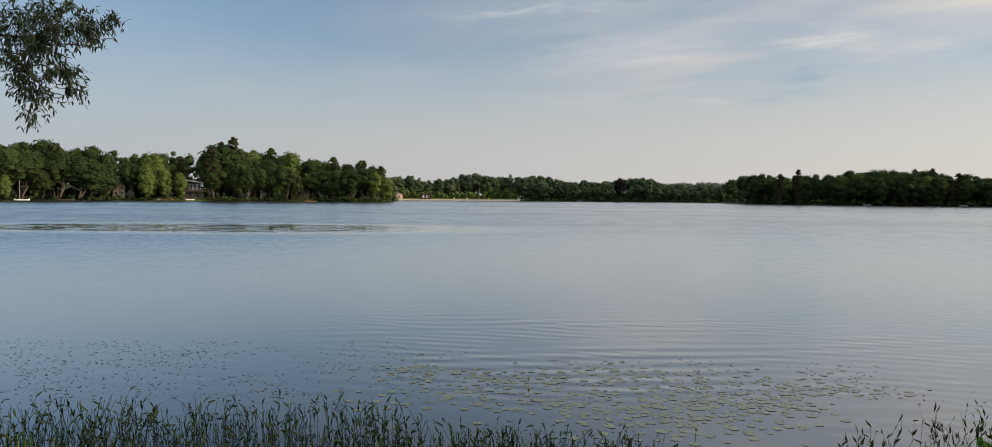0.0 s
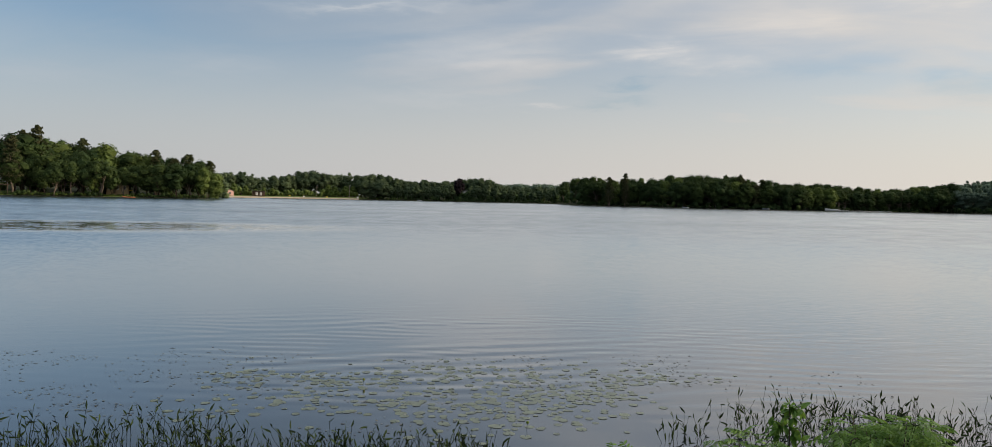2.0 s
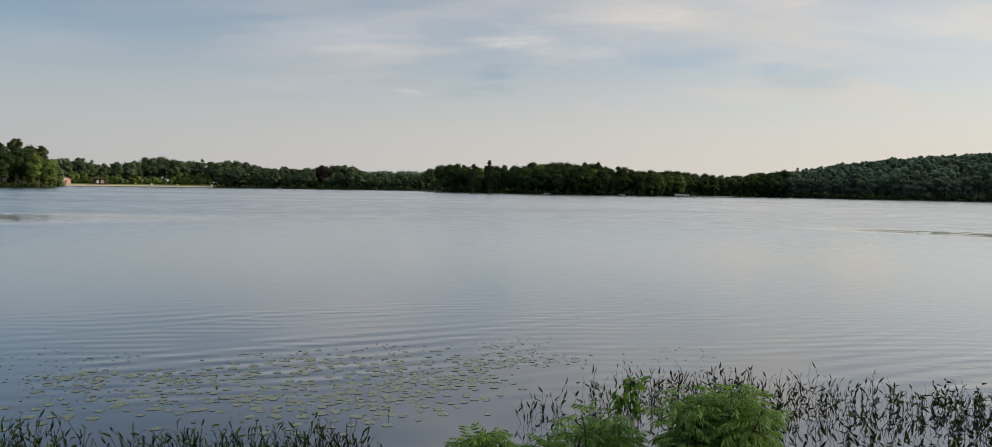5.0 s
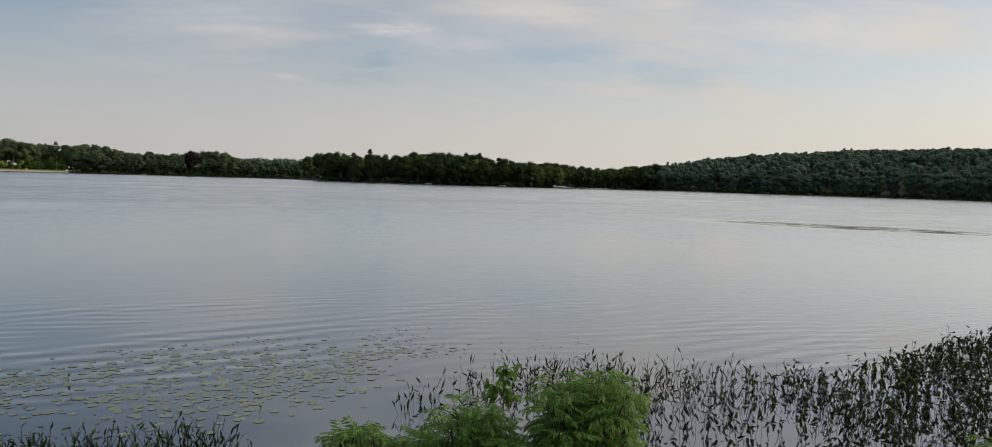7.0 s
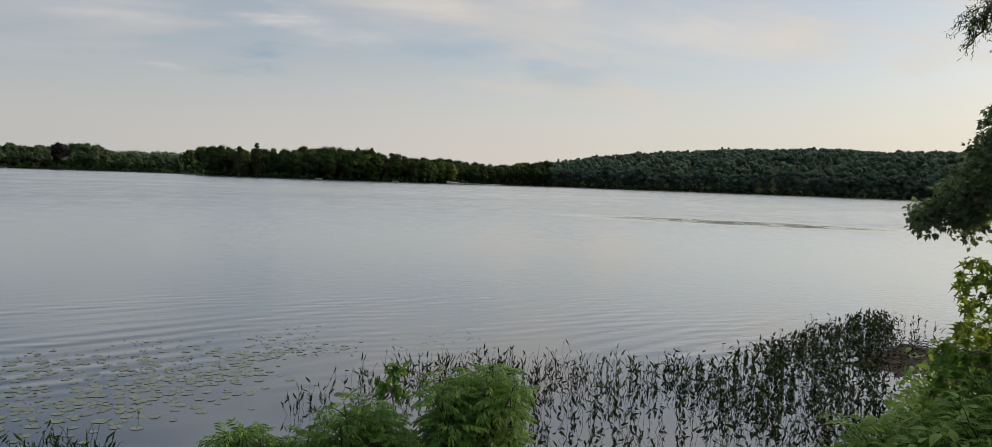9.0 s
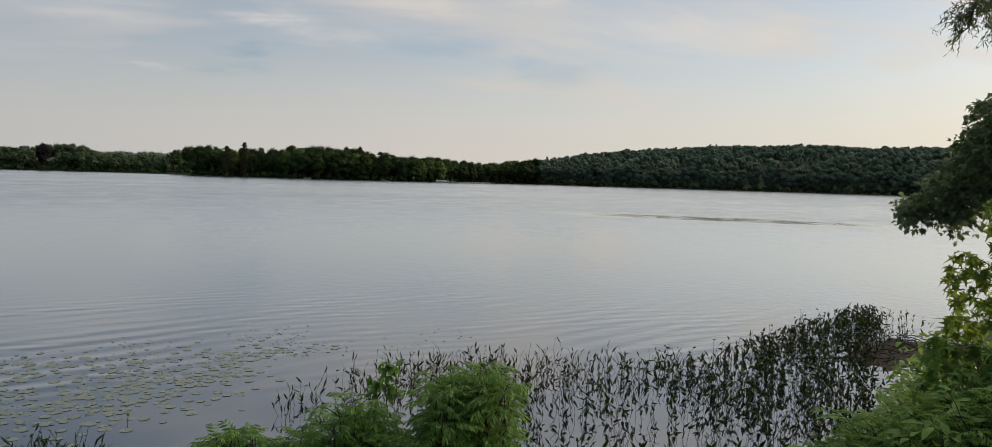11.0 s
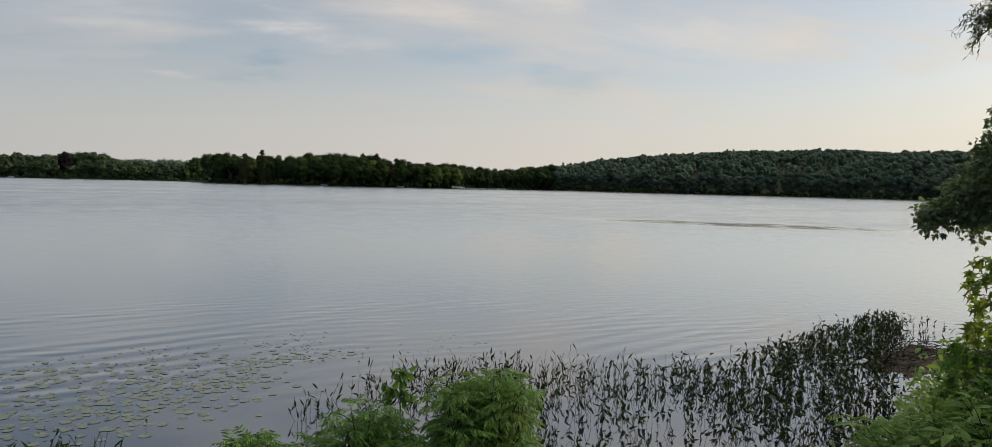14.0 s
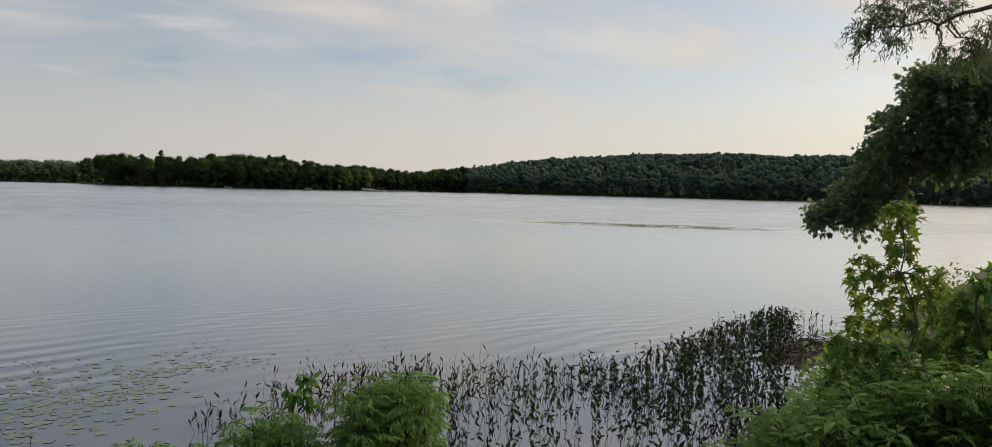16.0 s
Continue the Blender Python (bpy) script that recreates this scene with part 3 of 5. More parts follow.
def tree_kind(name, seed, h, w, low, n, mat, bark, leaf, per, label, category, flat=1.0, lobes=None):
    rng = np.random.default_rng(seed)
    ob = thing(name, label, category)
    bits = []
    for k in range(rng.integers(1, 3)):
        top = np.array([rng.normal() * w * 0.25, rng.normal() * w * 0.25, h * 0.62])
        base = np.array([k * 0.35, 0, -0.6])
        bits.append(tube(curve_between(rng, base, top, 6, 0, 0.03), np.linspace(h * 0.017, h * 0.006, 6), 6))
        for q in range(4):
            t = rng.uniform(0.3, 0.8)
            s = base + (top - base) * t
            e = s + np.array([rng.normal() * w * 0.5, rng.normal() * w * 0.5, h * rng.uniform(0.1, 0.25)])
            bits.append(tube(curve_between(rng, s, e, 4), np.linspace(h * 0.007, h * 0.002, 4), 4))
    part("trunk", joined(bits), bark, ob, smooth=True)
    part("crown", canopy(rng, full_height(lobes(rng) if lobes else broadleaf_lobes(rng, h, w, low, n), h), leaf, per, 0.74 if flat == 1.0 else 0.42, flat), mat, ob)
    return ob


def pine_lobes(h, w, low, levels):
    """Whorls of level boughs with daylight between them, longest below the middle."""
    def make(rng):
        out = [(0.2, 0, h * 0.97, 0.5), (-0.5, 0.3, h * 0.93, 0.7), (0.5, -0.4, h * 0.91, 0.7)]
        for k in range(levels):
            t = (k + rng.uniform(-0.2, 0.2)) / (levels - 1)
            z = h * (low + (0.95 - low) * t)
            reach = w * min(1.0, 0.30 + 0.95 * max(0.0, 1 - t) ** 0.8)
            spin = rng.uniform(0, 6.28)
            for q in range(5 if t < 0.6 else 4):
                a = spin + q * 6.28 / (5 if t < 0.6 else 4) + rng.normal() * 0.3
                far_ = reach * rng.uniform(0.5, 1.1)
                for f in (0.25, 0.62, 1.0):
                    d = far_ * f
                    out.append((d * math.cos(a), d * math.sin(a), z + 0.16 * d + rng.normal() * 0.3, max(0.6, 0.22 * w * (1 - 0.4 * t) * rng.uniform(0.8, 1.15))))
        return out
    return make


KINDS = {}


def build_kinds():
    lab = "full green broadleaf tree on the far lake shore"
    for k in range(6):
        h, w = (17, 5.4) if k % 2 else (17, 6.4)
        KINDS["b%d" % k] = tree_kind("tree", 20 + k, h, w, (0.10, 0.04, 0.26, 0.05, 0.14, 0.30)[k], 42, OAK_FAR if k != 3 else LIGHT_FAR, DARK_BARK if k not in (2, 5) else BARK, 0.60, 72, lab if k != 3 else "light green broadleaf tree on the far shore", "tree")
    for k in range(2):
        KINDS["h%d" % k] = tree_kind("tree", 30 + k, 17, (5.6, 6.6)[k], 0.02, 30, HILL_HAZED, BARK, 0.85, 56, "green broadleaf tree at the foot of the hill", "tree")
    for k in range(3):
        KINDS["m%d" % k] = tree_kind("tree", 50 + k, 17, (6.0, 6.8, 5.4)[k], (0.06, 0.12, 0.03)[k], 42, BAY_HAZED, DARK_BARK, 0.60, 72, "hazy green broadleaf tree behind the beach and the bay", "tree")
    KINDS["pine"] = tree_kind("pine_tree", 40, 20, 4.4, 0.35, 0, PINE_FAR, BARK, 0.62, 26, "tall dark pine with layered branches above the wood", "tree", 0.55, pine_lobes(20, 4.4, 0.22, 11))
    KINDS["spire"] = tree_kind("spruce_tree", 41, 20, 3.0, 0.12, 0, PINE_FAR, BARK, 0.55, 22, "dark pointed conifer standing above the tree line", "tree", 0.5, pine_lobes(20, 2.8, 0.10, 13))
    KINDS["copper"] = tree_kind("copper_beech", 42, 18, 5.8, 0.15, 24, COPPER, BARK, 0.7, 56, "dark purple-leaved beech beside a white house", "tree")


build_kinds()
USED = set()


def plant(kind, x, y, h, spin, wide=1.0):
    ob = KINDS[kind]
    base = 20 if kind in ("pine", "spire") else 18 if kind == "copper" else 17
    s = h / base
    m = Matrix.Translation((x, y, float(ground_z(x, y)))) @ pose(0, 0, 0, 0, 0, spin) @ Matrix.Diagonal((s * wide, s * wide, s, 1))
    if kind not in USED:
        USED.add(kind)
        ob.matrix_basis = m
        return ob
    keep = ob.matrix_basis.copy()
    ob.matrix_basis = Matrix.Identity(4)
    c = copy_thing(ob, m)
    ob.matrix_basis = keep
    return c


def height_to(az, d, el):
    x, y = polar(az, d)
    return EYE + d * math.tan(radians(el)) - float(ground_z(x, y))


def build_shore_trees():
    rng = np.random.default_rng(11)
    # rows of trees, each with its stretch of shore, setback and share of the skyline's height
    rows = [(34.5, 9.0, 7, 0.80, 5.6), (35, 9.2, 20, 1.0, 6.0), (7.6, -17, 34, 0.9, 6.5), (8, -17, 60, 1.0, 7.0), (-1.5, -17, 8, 0.74, 6.0),
            (-17.6, -43.5, 6, 0.88, 4.8), (-17.6, -43, 17, 1.0, 4.8), (-43, -84, 6, 0.62, 6.5)]
    for a0, a1, back, share, gap in rows:
        az = a0
        while az > a1:
            d = float(along_az(FAR, az)) + back + rng.uniform(-2, 3)
            az -= math.degrees(gap * rng.uniform(0.75, 1.3) / d)
            if 22.6 > az > 20.9 and back < 25 or 24.4 > az > 22.6 and back < 10 or 27.2 > az > 26.1 and back < 25 or 15.0 > az > 13.9 and back < 25 or -9.3 > az > -10.5 and back < 50:
                continue
            el = float(along_az(TOPS, az)) + (0.22 if az > 8 else 0.14 if az > -17 else 0.08)
            h = height_to(az, d, el) * share * (rng.uniform(0.84, 1.07) if az > -17 else rng.uniform(0.92, 1.05))
            if back < 7 and az < -43:
                h = rng.uniform(10, 15)
            kind = "b%d" % rng.integers(0, 6) if rng.random() > 0.06 else "pine"
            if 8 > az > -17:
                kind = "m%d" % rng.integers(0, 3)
            if back == 34 and az > -1.8:
                # young light trees stand between the lawn and the wood
                if rng.random() < 0.35:
                    continue
                kind, h = "b3", h * rng.uniform(0.45, 0.72)
            if az < -43.5:
                kind = "h%d" % rng.integers(0, 2)
            x, y = polar(az, d)
            plant(kind, x, y, max(5, h), rng.uniform(0, 360), rng.uniform(0.95, 1.55))
    for kind, az, d, el in (("pine", 19.2, 392, 4.15), ("pine", 20.0, 398, 3.8), ("pine", 16.6, 396, 3.45), ("pine", 20.6, 381, 3.4), ("pine", 12.2, 392, 2.9), ("b3", 22.75, 379, 1.6), ("b3", 23.7, 380, 1.8), ("b0", 24.7, 380, 2.1), ("b3", 27.5, 379, 2.0), ("b3", 31.5, 376, 1.5), ("b3", 16.0, 381, 1.6), ("b3", 33.1, 366, 1.3), ("b0", 14.85, 380, 1.75), ("b5", 14.15, 381, 1.7), ("b3", 28.4, 384, 2.45), ("pine", 30.3, 379, 3.35), ("b2", 18.3, 378, 1.9), ("b5", 17.3, 379, 2.0), ("spire", -21.8, 424, 2.12), ("pine", -30.0, 424, 2.1), ("copper", -9.25, 573, 1.58), ("m2", -10.15, 578, 0.95), ("m0", -8.3, 576, 1.0), ("pine", -20.6, 424, 1.8)):
        x, y = polar(az, d)
        plant(kind, x, y, height_to(az, d, el), rng.uniform(0, 360))


build_shore_trees()


def build_hill_wood():
    """The wooded hill and the woods behind the shore: canopy beyond counting."""
    rng = np.random.default_rng(5)
    chunks, taken = [], {}
    tries = 0
    while len(taken) < 900 and tries < 12000:
        tries += 1
        az, back = rng.uniform(-86, -41.5), rng.uniform(16, 226)
        if tries < 75:
            # the crest's own row, without a gap
            az, back = -86.0 + 0.6 * tries, rng.uniform(206, 222)
        d = float(along_az(FAR, az)) + back
        x, y = polar(az, d)
        cell = (int(x // 5.7), int(y // 5.7))
        if cell in taken:
            continue
        taken[cell] = 1
        g = float(ground_z(x, y))
        cap = height_to(az, d, float(along_az(TOPS, az)))
        h = min(rng.uniform(10.5, 17), cap * rng.uniform(0.92, 1.0))
        if back > 195:
            h = cap * (rng.uniform(0.94, 1.02) if rng.random() > 0.10 else 1.12)
        h = min(max(h, 6), 30)
        big = rng.uniform(0.7, 1.35)
        lob = []
        for k in range(16 if back < 40 else 10):
            p = ball_points(rng, 1)[0]
            r = rng.uniform(1.1, 2.3) * big
            lob.append((x + p[0] * 3.3 * big, y + p[1] * 3.3 * big, g + h - r * 0.9 - (1 - p[2]) * (0.55 if back < 40 else 0.27) * h, r))
        chunks.append(canopy(rng, lob, 0.62, 32, 0.90))
    tagged(part("hill_wood", joined(chunks), HILL_HAZED), "dense green broadleaf wood covering the low hill", "woodland", kind="stuff")
    for name, label, a0, a1, rows, leaf, per in (
            ("far_wood", "green woods behind the beach and the bay", 9, -17, (90, 120, 150), 0.9, 24),
            ("point_wood", "green wood behind the point's shore trees", 36, 9.6, (34, 50, 68), 0.8, 24),
            ("cape_wood", "dark green wood on the flat cape", -18, -42, (30, 46, 62), 0.8, 24)):
        chunks = []
        for back in rows:
            az = a0
            while az > a1:
                d = float(along_az(FAR, az)) + back + rng.uniform(-9, 9)
                az -= math.degrees(7.4 * rng.uniform(0.7, 1.3) / d)
                x, y = polar(az, d)
                g = float(ground_z(x, y))
                h = min(max(height_to(az, d, float(along_az(TOPS, az)) + 0.12) * rng.uniform(0.84, 1.02), 6), 30)
                lob = []
                under = back == rows[0]
                big = rng.uniform(0.75, 1.3)
                for k in range(18 if under else 10):
                    p = ball_points(rng, 1)[0]
                    r = rng.uniform(1.4, 2.8) * big
                    lob.append((x + p[0] * 3.2 * big, y + p[1] * 3.2 * big, g + h - r * 0.9 - (1 - p[2]) * (0.55 if under else 0.4) * h, r))
                chunks.append(canopy(rng, lob, leaf, per))
        tagged(part(name, joined(chunks), BAY_HAZED if name == "far_wood" else OAK_FAR), label, "woodland", kind="stuff")
    # the last ridge, seen through the gap; its blue haze is in the material
    chunks = []
    for k in range(160):
        az = rng.uniform(-19, -11)
        d = rng.uniform(1080, 1180)
        x, y = polar(az, d)
        top = EYE + d * math.tan(radians(1.22 - 0.03 * abs(az + 15.5)))
        lob = [(x + rng.normal() * 4, y + rng.normal() * 4, top - 4 - rng.uniform(0, 16), rng.uniform(3.5, 6)) for q in range(5)]
        chunks.append(canopy(rng, lob, 2.0, 12))
    tagged(part("ridge_wood", joined(chunks), HILL_HAZED), "distant wooded ridge beyond the lake", "woodland", kind="stuff")


build_hill_wood()


def build_shore_shrubs():
    rng = np.random.default_rng(8)
    green, light = [], []
    for a0, a1, lo, hi, back, gap in ((7.6, -2.0, 2.2, 6.0, (31, 44), 1.5), (35, 8.6, 0.8, 2.4, (1, 6), 1.9), (-2, -17.5, 1.0, 3.0, (1, 6), 1.9), (-17.5, -42, 1.2, 3.2, (1, 6), 1.9),
                                      (-17.5, -43, 4.0, 7.5, (11, 17), 3.2), (-2.2, -17.5, 4.0, 7.5, (11, 17), 3.2), (-43, -85, 1.2, 3.6, (1, 6), 1.9), (24.5, 9.5, 0.6, 1.5, (2, 9), 2.2)):
        az = a0
        while az > a1:
            d = float(along_az(FAR, az)) + rng.uniform(*back)
            az -= math.degrees(gap * rng.uniform(0.6, 1.4) / d)
            if hi > 2 and (24 > az > 20.5 or 15.3 > az > 13.2):
                continue
            x, y = polar(az, d)
            g = float(ground_z(x, y)); h = rng.uniform(lo, hi)
            lob = [(x + rng.normal() * 0.8, y + rng.normal() * 0.8, g + h * rng.uniform(0.2, 0.75), h * 0.45) for q in range(3)]
            (light if hi in (6.0, 1.5) else green).append(canopy(rng, lob, 0.45, 30))
    tagged(part("shore_shrubs", joined(green), OAK_FAR), "low green shrubs hanging over the far waterline", "shrub", kind="stuff")
    tagged(part("light_shrubs", joined(light), LIGHT_FAR), "light green shrubs behind the beach and lawns", "shrub", kind="stuff")


build_shore_shrubs()


# ---- trees and shrubs of the near bank ----
def leafy(name, label, category, base, lobes, spec, limbs=(), trunk_r=0.05, bark=None, seed=1, group="", single=0, depth=()):
    """A woody plant: a trunk or stems from its base, limbs to each lobe of the crown, twigs in the lobe and leaves on the twigs.
    spec: outline, leaf length, twigs for a lobe of 0.3 m, leaves a twig, hang, material, twig length."""
    outline, size, dens, per, hang, mat, reach = spec
    rng = np.random.default_rng(seed)
    base = np.asarray(base, float)
    ob = thing(name, label, category, Matrix.Translation(base), group)
    wood, spots, ways = [], [], []
    paths = []
    for k, (end, r0, r1, sag) in enumerate(limbs):
        start = np.zeros(3)
        if paths:
            old = np.concatenate([p[6:] for p in paths])
            start = old[np.argmin(np.linalg.norm(old - (np.array(end) - base), axis=1))]
        p = curve_between(rng, start, np.array(end[:3]) - base, 12, sag, 0.025)
        paths.append(p)
        bit = tube(p, np.linspace(r0, r1, 12), 7)
        part("trunk" if k == 0 else "limb", bit, bark or BARK, ob, smooth=True)
    eye = np.array([0.1, 0, EYE])
    # the crown goes on in depth, nearer and farther than its first lobes
    deep = [(*(eye + (np.array(q[:3]) - eye) * k), q[3] * k) for k in depth for q in lobes]
    for lobe in [*lobes, *deep]:
        c, r = np.array(lobe[:3]) - base, lobe[3]
        if paths:
            pts = np.concatenate([p[3:] for p in paths])
            start = pts[np.argmin(np.linalg.norm(pts - c, axis=1))]
        else:
            start = np.array([rng.normal() * 0.06, rng.normal() * 0.06, -0.05])
        sp = curve_between(rng, start, c, 7, -0.04 if not paths else 0.0, 0.06)
        part("branch", tube(sp, np.linspace(trunk_r * (0.4 if paths else 1.0), trunk_r * 0.12, 7), 5), bark or BARK, ob, smooth=True)
        for q in range(max(3, int(dens * (r / 0.3) ** 2))):
            end = c + ball_points(rng, 1)[0] * r * rng.uniform(0.35, 1.0) ** 0.5 * np.array([1, 1, 0.85])
            s = sp[rng.integers(3, 7)] if r < reach * 1.4 else end - unit(end - sp[rng.integers(3, 7)]) * reach * rng.uniform(0.7, 1.3)
            tw = curve_between(rng, s, end, 4, -0.1 * reach, 0.08)
            tw[:, 2] -= hang * np.linspace(0, 1, 4) ** 2 * reach * rng.uniform(0.4, 1.0)
            wood.append(tube(tw, np.linspace(trunk_r * 0.10, trunk_r * 0.04, 4), 3))
            t = np.sort(rng.uniform(0.15, 1.0, per))
            t[-2:] = 1.0
            x = t * 3; i = np.minimum(x.astype(int), 2); fr = (x - i)[:, None]
            at = tw[i] * (1 - fr) + tw[i + 1] * fr
            d = unit(unit(tw[3] - tw[0]) * 0.55 + rng.normal(size=(per, 3)) * 0.55 + np.array([0, 0, -hang * 0.6 + 0.05]))
            spots.append(at); ways.append(d)
    tagged(part("brushwood", joined(wood), bark or BARK, ob), kind="stuff")
    at, d = np.concatenate(spots), np.concatenate(ways)
    face = np.array([0, 0, 1.0]) + rng.normal(size=at.shape) * 0.35
    sizes = size * rng.uniform(0.65, 1.2, len(at))
    order = rng.permutation(len(at))
    if single:
        # the leaves that stand out singly
        one = mesh_of("leaf", *leaves(outline, np.zeros((1, 3)), np.array([[1.0, 0, 0]]), np.array([[0, 0, 1.0]]), [1.0], 0.28, 0.22), mat)
        for i in order[:single]:
            x = unit(d[i]); y = unit(np.cross(face[i], x)); z = np.cross(x, y)
            m = Matrix(((x[0], y[0], z[0], at[i][0]), (x[1], y[1], z[1], at[i][1]), (x[2], y[2], z[2], at[i][2]), (0, 0, 0, 1)))
            part("leaf", one, mat, ob).matrix_basis = m @ Matrix.Diagonal((sizes[i],) * 3 + (1,))
    rest = order[single:]
    if len(rest):
        tagged(part("foliage", leaves(outline, at[rest], d[rest], face[rest], sizes[rest], 0.28, 0.22), mat, ob), kind="stuff")
    return ob


WILLOW_R = [(10.37, 3.47, 4.88, 0.28), (10.39, 3.26, 5.10, 0.37), (10.47, 2.96, 5.15, 0.42), (10.52, 3.10, 4.74, 0.24), (10.57, 2.56, 5.18, 0.42), (10.79, 2.24, 4.45, 0.30), (10.71, 2.53, 4.55, 0.22), (10.77, 2.12, 4.74, 0.37), (10.40, 3.51, 4.61, 0.11)]
WILLOW_L = [(-5.02, 7.87, 4.54, 0.42), (-4.67, 8.06, 4.65, 0.40), (-4.39, 8.23, 4.62, 0.30), (-4.19, 8.31, 4.72, 0.14), (-4.67, 8.17, 4.10, 0.26), (-4.89, 8.08, 3.85, 0.26), (-5.04, 7.94, 4.13, 0.34), (-4.57, 8.25, 3.91, 0.14), (-4.97, 8.06, 3.58, 0.10), (-4.85, 8.02, 4.34, 0.32)]
OAK_LOBES = [(14.35, 3.36, 4.52, 0.80), (14.20, 3.80, 4.80, 0.39), (14.51, 2.91, 4.00, 0.95), (14.27, 3.88, 3.96, 0.74), (14.20, 4.24, 3.43, 0.64), (14.44, 3.33, 3.59, 0.68), (14.07, 4.69, 2.82, 0.55), (13.90, 5.15, 2.49, 0.40), (14.10, 4.57, 2.36, 0.40), (14.25, 4.12, 2.82, 0.47), (14.44, 2.85, 4.70, 0.74), (13.84, 5.29, 2.42, 0.20)]
MAPLE_LOBES = [(5.06, 1.35, 2.78, 0.064), (5.14, 1.44, 2.73, 0.048), (5.27, 1.33, 2.75, 0.049), (5.11, 1.34, 2.66, 0.069), (5.23, 1.32, 2.54, 0.035), (5.06, 1.36, 2.53, 0.026), (5.10, 1.55, 2.44, 0.052), (5.18, 1.63, 2.34, 0.058), (5.08, 1.46, 2.34, 0.061), (5.21, 1.37, 2.34, 0.053), (5.10, 1.22, 2.37, 0.060), (5.22, 1.14, 2.34, 0.035), (5.19, 1.60, 2.16, 0.067), (5.09, 1.42, 2.19, 0.073), (5.23, 1.30, 2.19, 0.066), (5.11, 1.16, 2.28, 0.039), (5.09, 1.60, 2.05, 0.048), (5.22, 1.51, 2.02, 0.076), (5.13, 1.30, 2.07, 0.065), (5.14, 1.61, 1.90, 0.057)]
SAPLING_LOBES = [(5.36, 0.98, 2.30, 0.116), (5.53, 1.12, 2.20, 0.102), (5.70, 1.27, 2.02, 0.115), (5.46, 0.98, 2.10, 0.181), (5.63, 1.14, 1.93, 0.169), (5.30, 1.23, 1.92, 0.125), (5.57, 0.95, 1.86, 0.185), (5.72, 1.17, 1.71, 0.172), (5.39, 1.27, 1.72, 0.127), (5.68, 0.90, 2.32, 0.169), (5.39, 0.80, 2.05, 0.222)]
BUSH_LOBES = [(2.13, 2.70, 1.83, 0.034), (2.25, 2.76, 1.81, 0.041), (2.38, 2.81, 1.82, 0.042), (2.32, 2.62, 1.90, 0.026), (2.45, 2.67, 1.85, 0.039), (2.38, 2.50, 1.85, 0.028), (2.22, 2.78, 1.72, 0.050), (2.38, 2.81, 1.71, 0.066), (2.35, 2.61, 1.77, 0.057), (2.48, 2.65, 1.71, 0.036), (2.15, 2.68, 1.66, 0.062), (2.33, 2.70, 1.63, 0.076), (2.49, 2.72, 1.60, 0.054), (2.28, 2.66, 1.54, 0.086), (2.25, 2.83, 1.50, 0.065), (2.35, 2.52, 1.57, 0.051)]
BUSH2_LOBES = [(1.71, 2.83, 1.75, 0.027), (1.82, 2.89, 1.74, 0.025), (1.93, 2.94, 1.69, 0.032), (1.69, 2.84, 1.70, 0.033), (1.83, 2.88, 1.66, 0.045), (1.98, 2.91, 1.60, 0.046), (1.95, 2.75, 1.59, 0.039), (1.79, 2.96, 1.55, 0.051), (1.81, 2.78, 1.59, 0.055), (1.96, 2.80, 1.51, 0.056), (1.85, 2.98, 1.43, 0.070)]
BUSH3_LOBES = [(1.28, 3.10, 1.67, 0.025), (1.37, 3.14, 1.66, 0.028), (1.46, 3.16, 1.61, 0.026), (1.34, 3.11, 1.58, 0.039), (1.45, 3.13, 1.55, 0.040), (1.54, 3.00, 1.62, 0.022), (1.63, 3.02, 1.62, 0.020), (1.64, 3.09, 1.53, 0.029)]
LOW_LOBES = [(3.91, 1.63, 1.54, 0.16), (3.99, 1.50, 1.64, 0.18), (4.07, 1.34, 1.67, 0.20), (4.14, 1.18, 1.72, 0.20), (4.19, 1.02, 1.75, 0.20), (4.24, 0.87, 1.81, 0.22), (4.29, 0.73, 1.87, 0.23), (4.03, 1.35, 1.50, 0.25), (4.14, 1.03, 1.58, 0.25), (4.23, 0.76, 1.63, 0.25), (4.4, 0.5, 1.9, 0.25)]
BASE_LOBES = [(4.71, 1.56, 1.98, 0.036), (4.85, 1.51, 1.92, 0.066), (5.00, 1.44, 1.91, 0.077), (4.86, 1.27, 1.94, 0.082), (4.89, 1.58, 1.80, 0.067), (4.76, 1.41, 1.82, 0.089), (4.92, 1.30, 1.77, 0.100), (4.92, 1.68, 1.66, 0.043), (4.79, 1.50, 1.67, 0.082), (4.95, 1.39, 1.63, 0.101), (4.83, 1.17, 1.74, 0.089)]


def pinnate(rng, pairs, narrow, droop):
    """A feathered leaf of unit length along x: a thin rib and its leaflets."""
    at, way, size = [], [], []
    for t in [*np.linspace(0.28, 0.78, pairs), 0.82]:
        tang = np.array([1, 0, -2 * droop * t])
        for s in ((1, -1) if t < 0.8 else (0,)):
            at.append((t, 0, -droop * t * t)); way.append(tang * (0.7 if s else 1) + np.array([0, s * 0.8, -0.18]) + rng.normal(size=3) * 0.10)
            size.append(rng.uniform(0.28, 0.40))
    rib = tube(np.array([(t, 0, -droop * t * t) for t in (0, 0.3, 0.6, 0.85)]), 0.009, 3)
    n = len(at)
    return joined([leaves(LANCE * np.array([1, narrow]), np.array(at), np.array(way), np.tile((0, 0, 1.0), (n, 1)) + rng.normal(size=(n, 3)) * 0.2, size, 0.25, 0.2), rib])


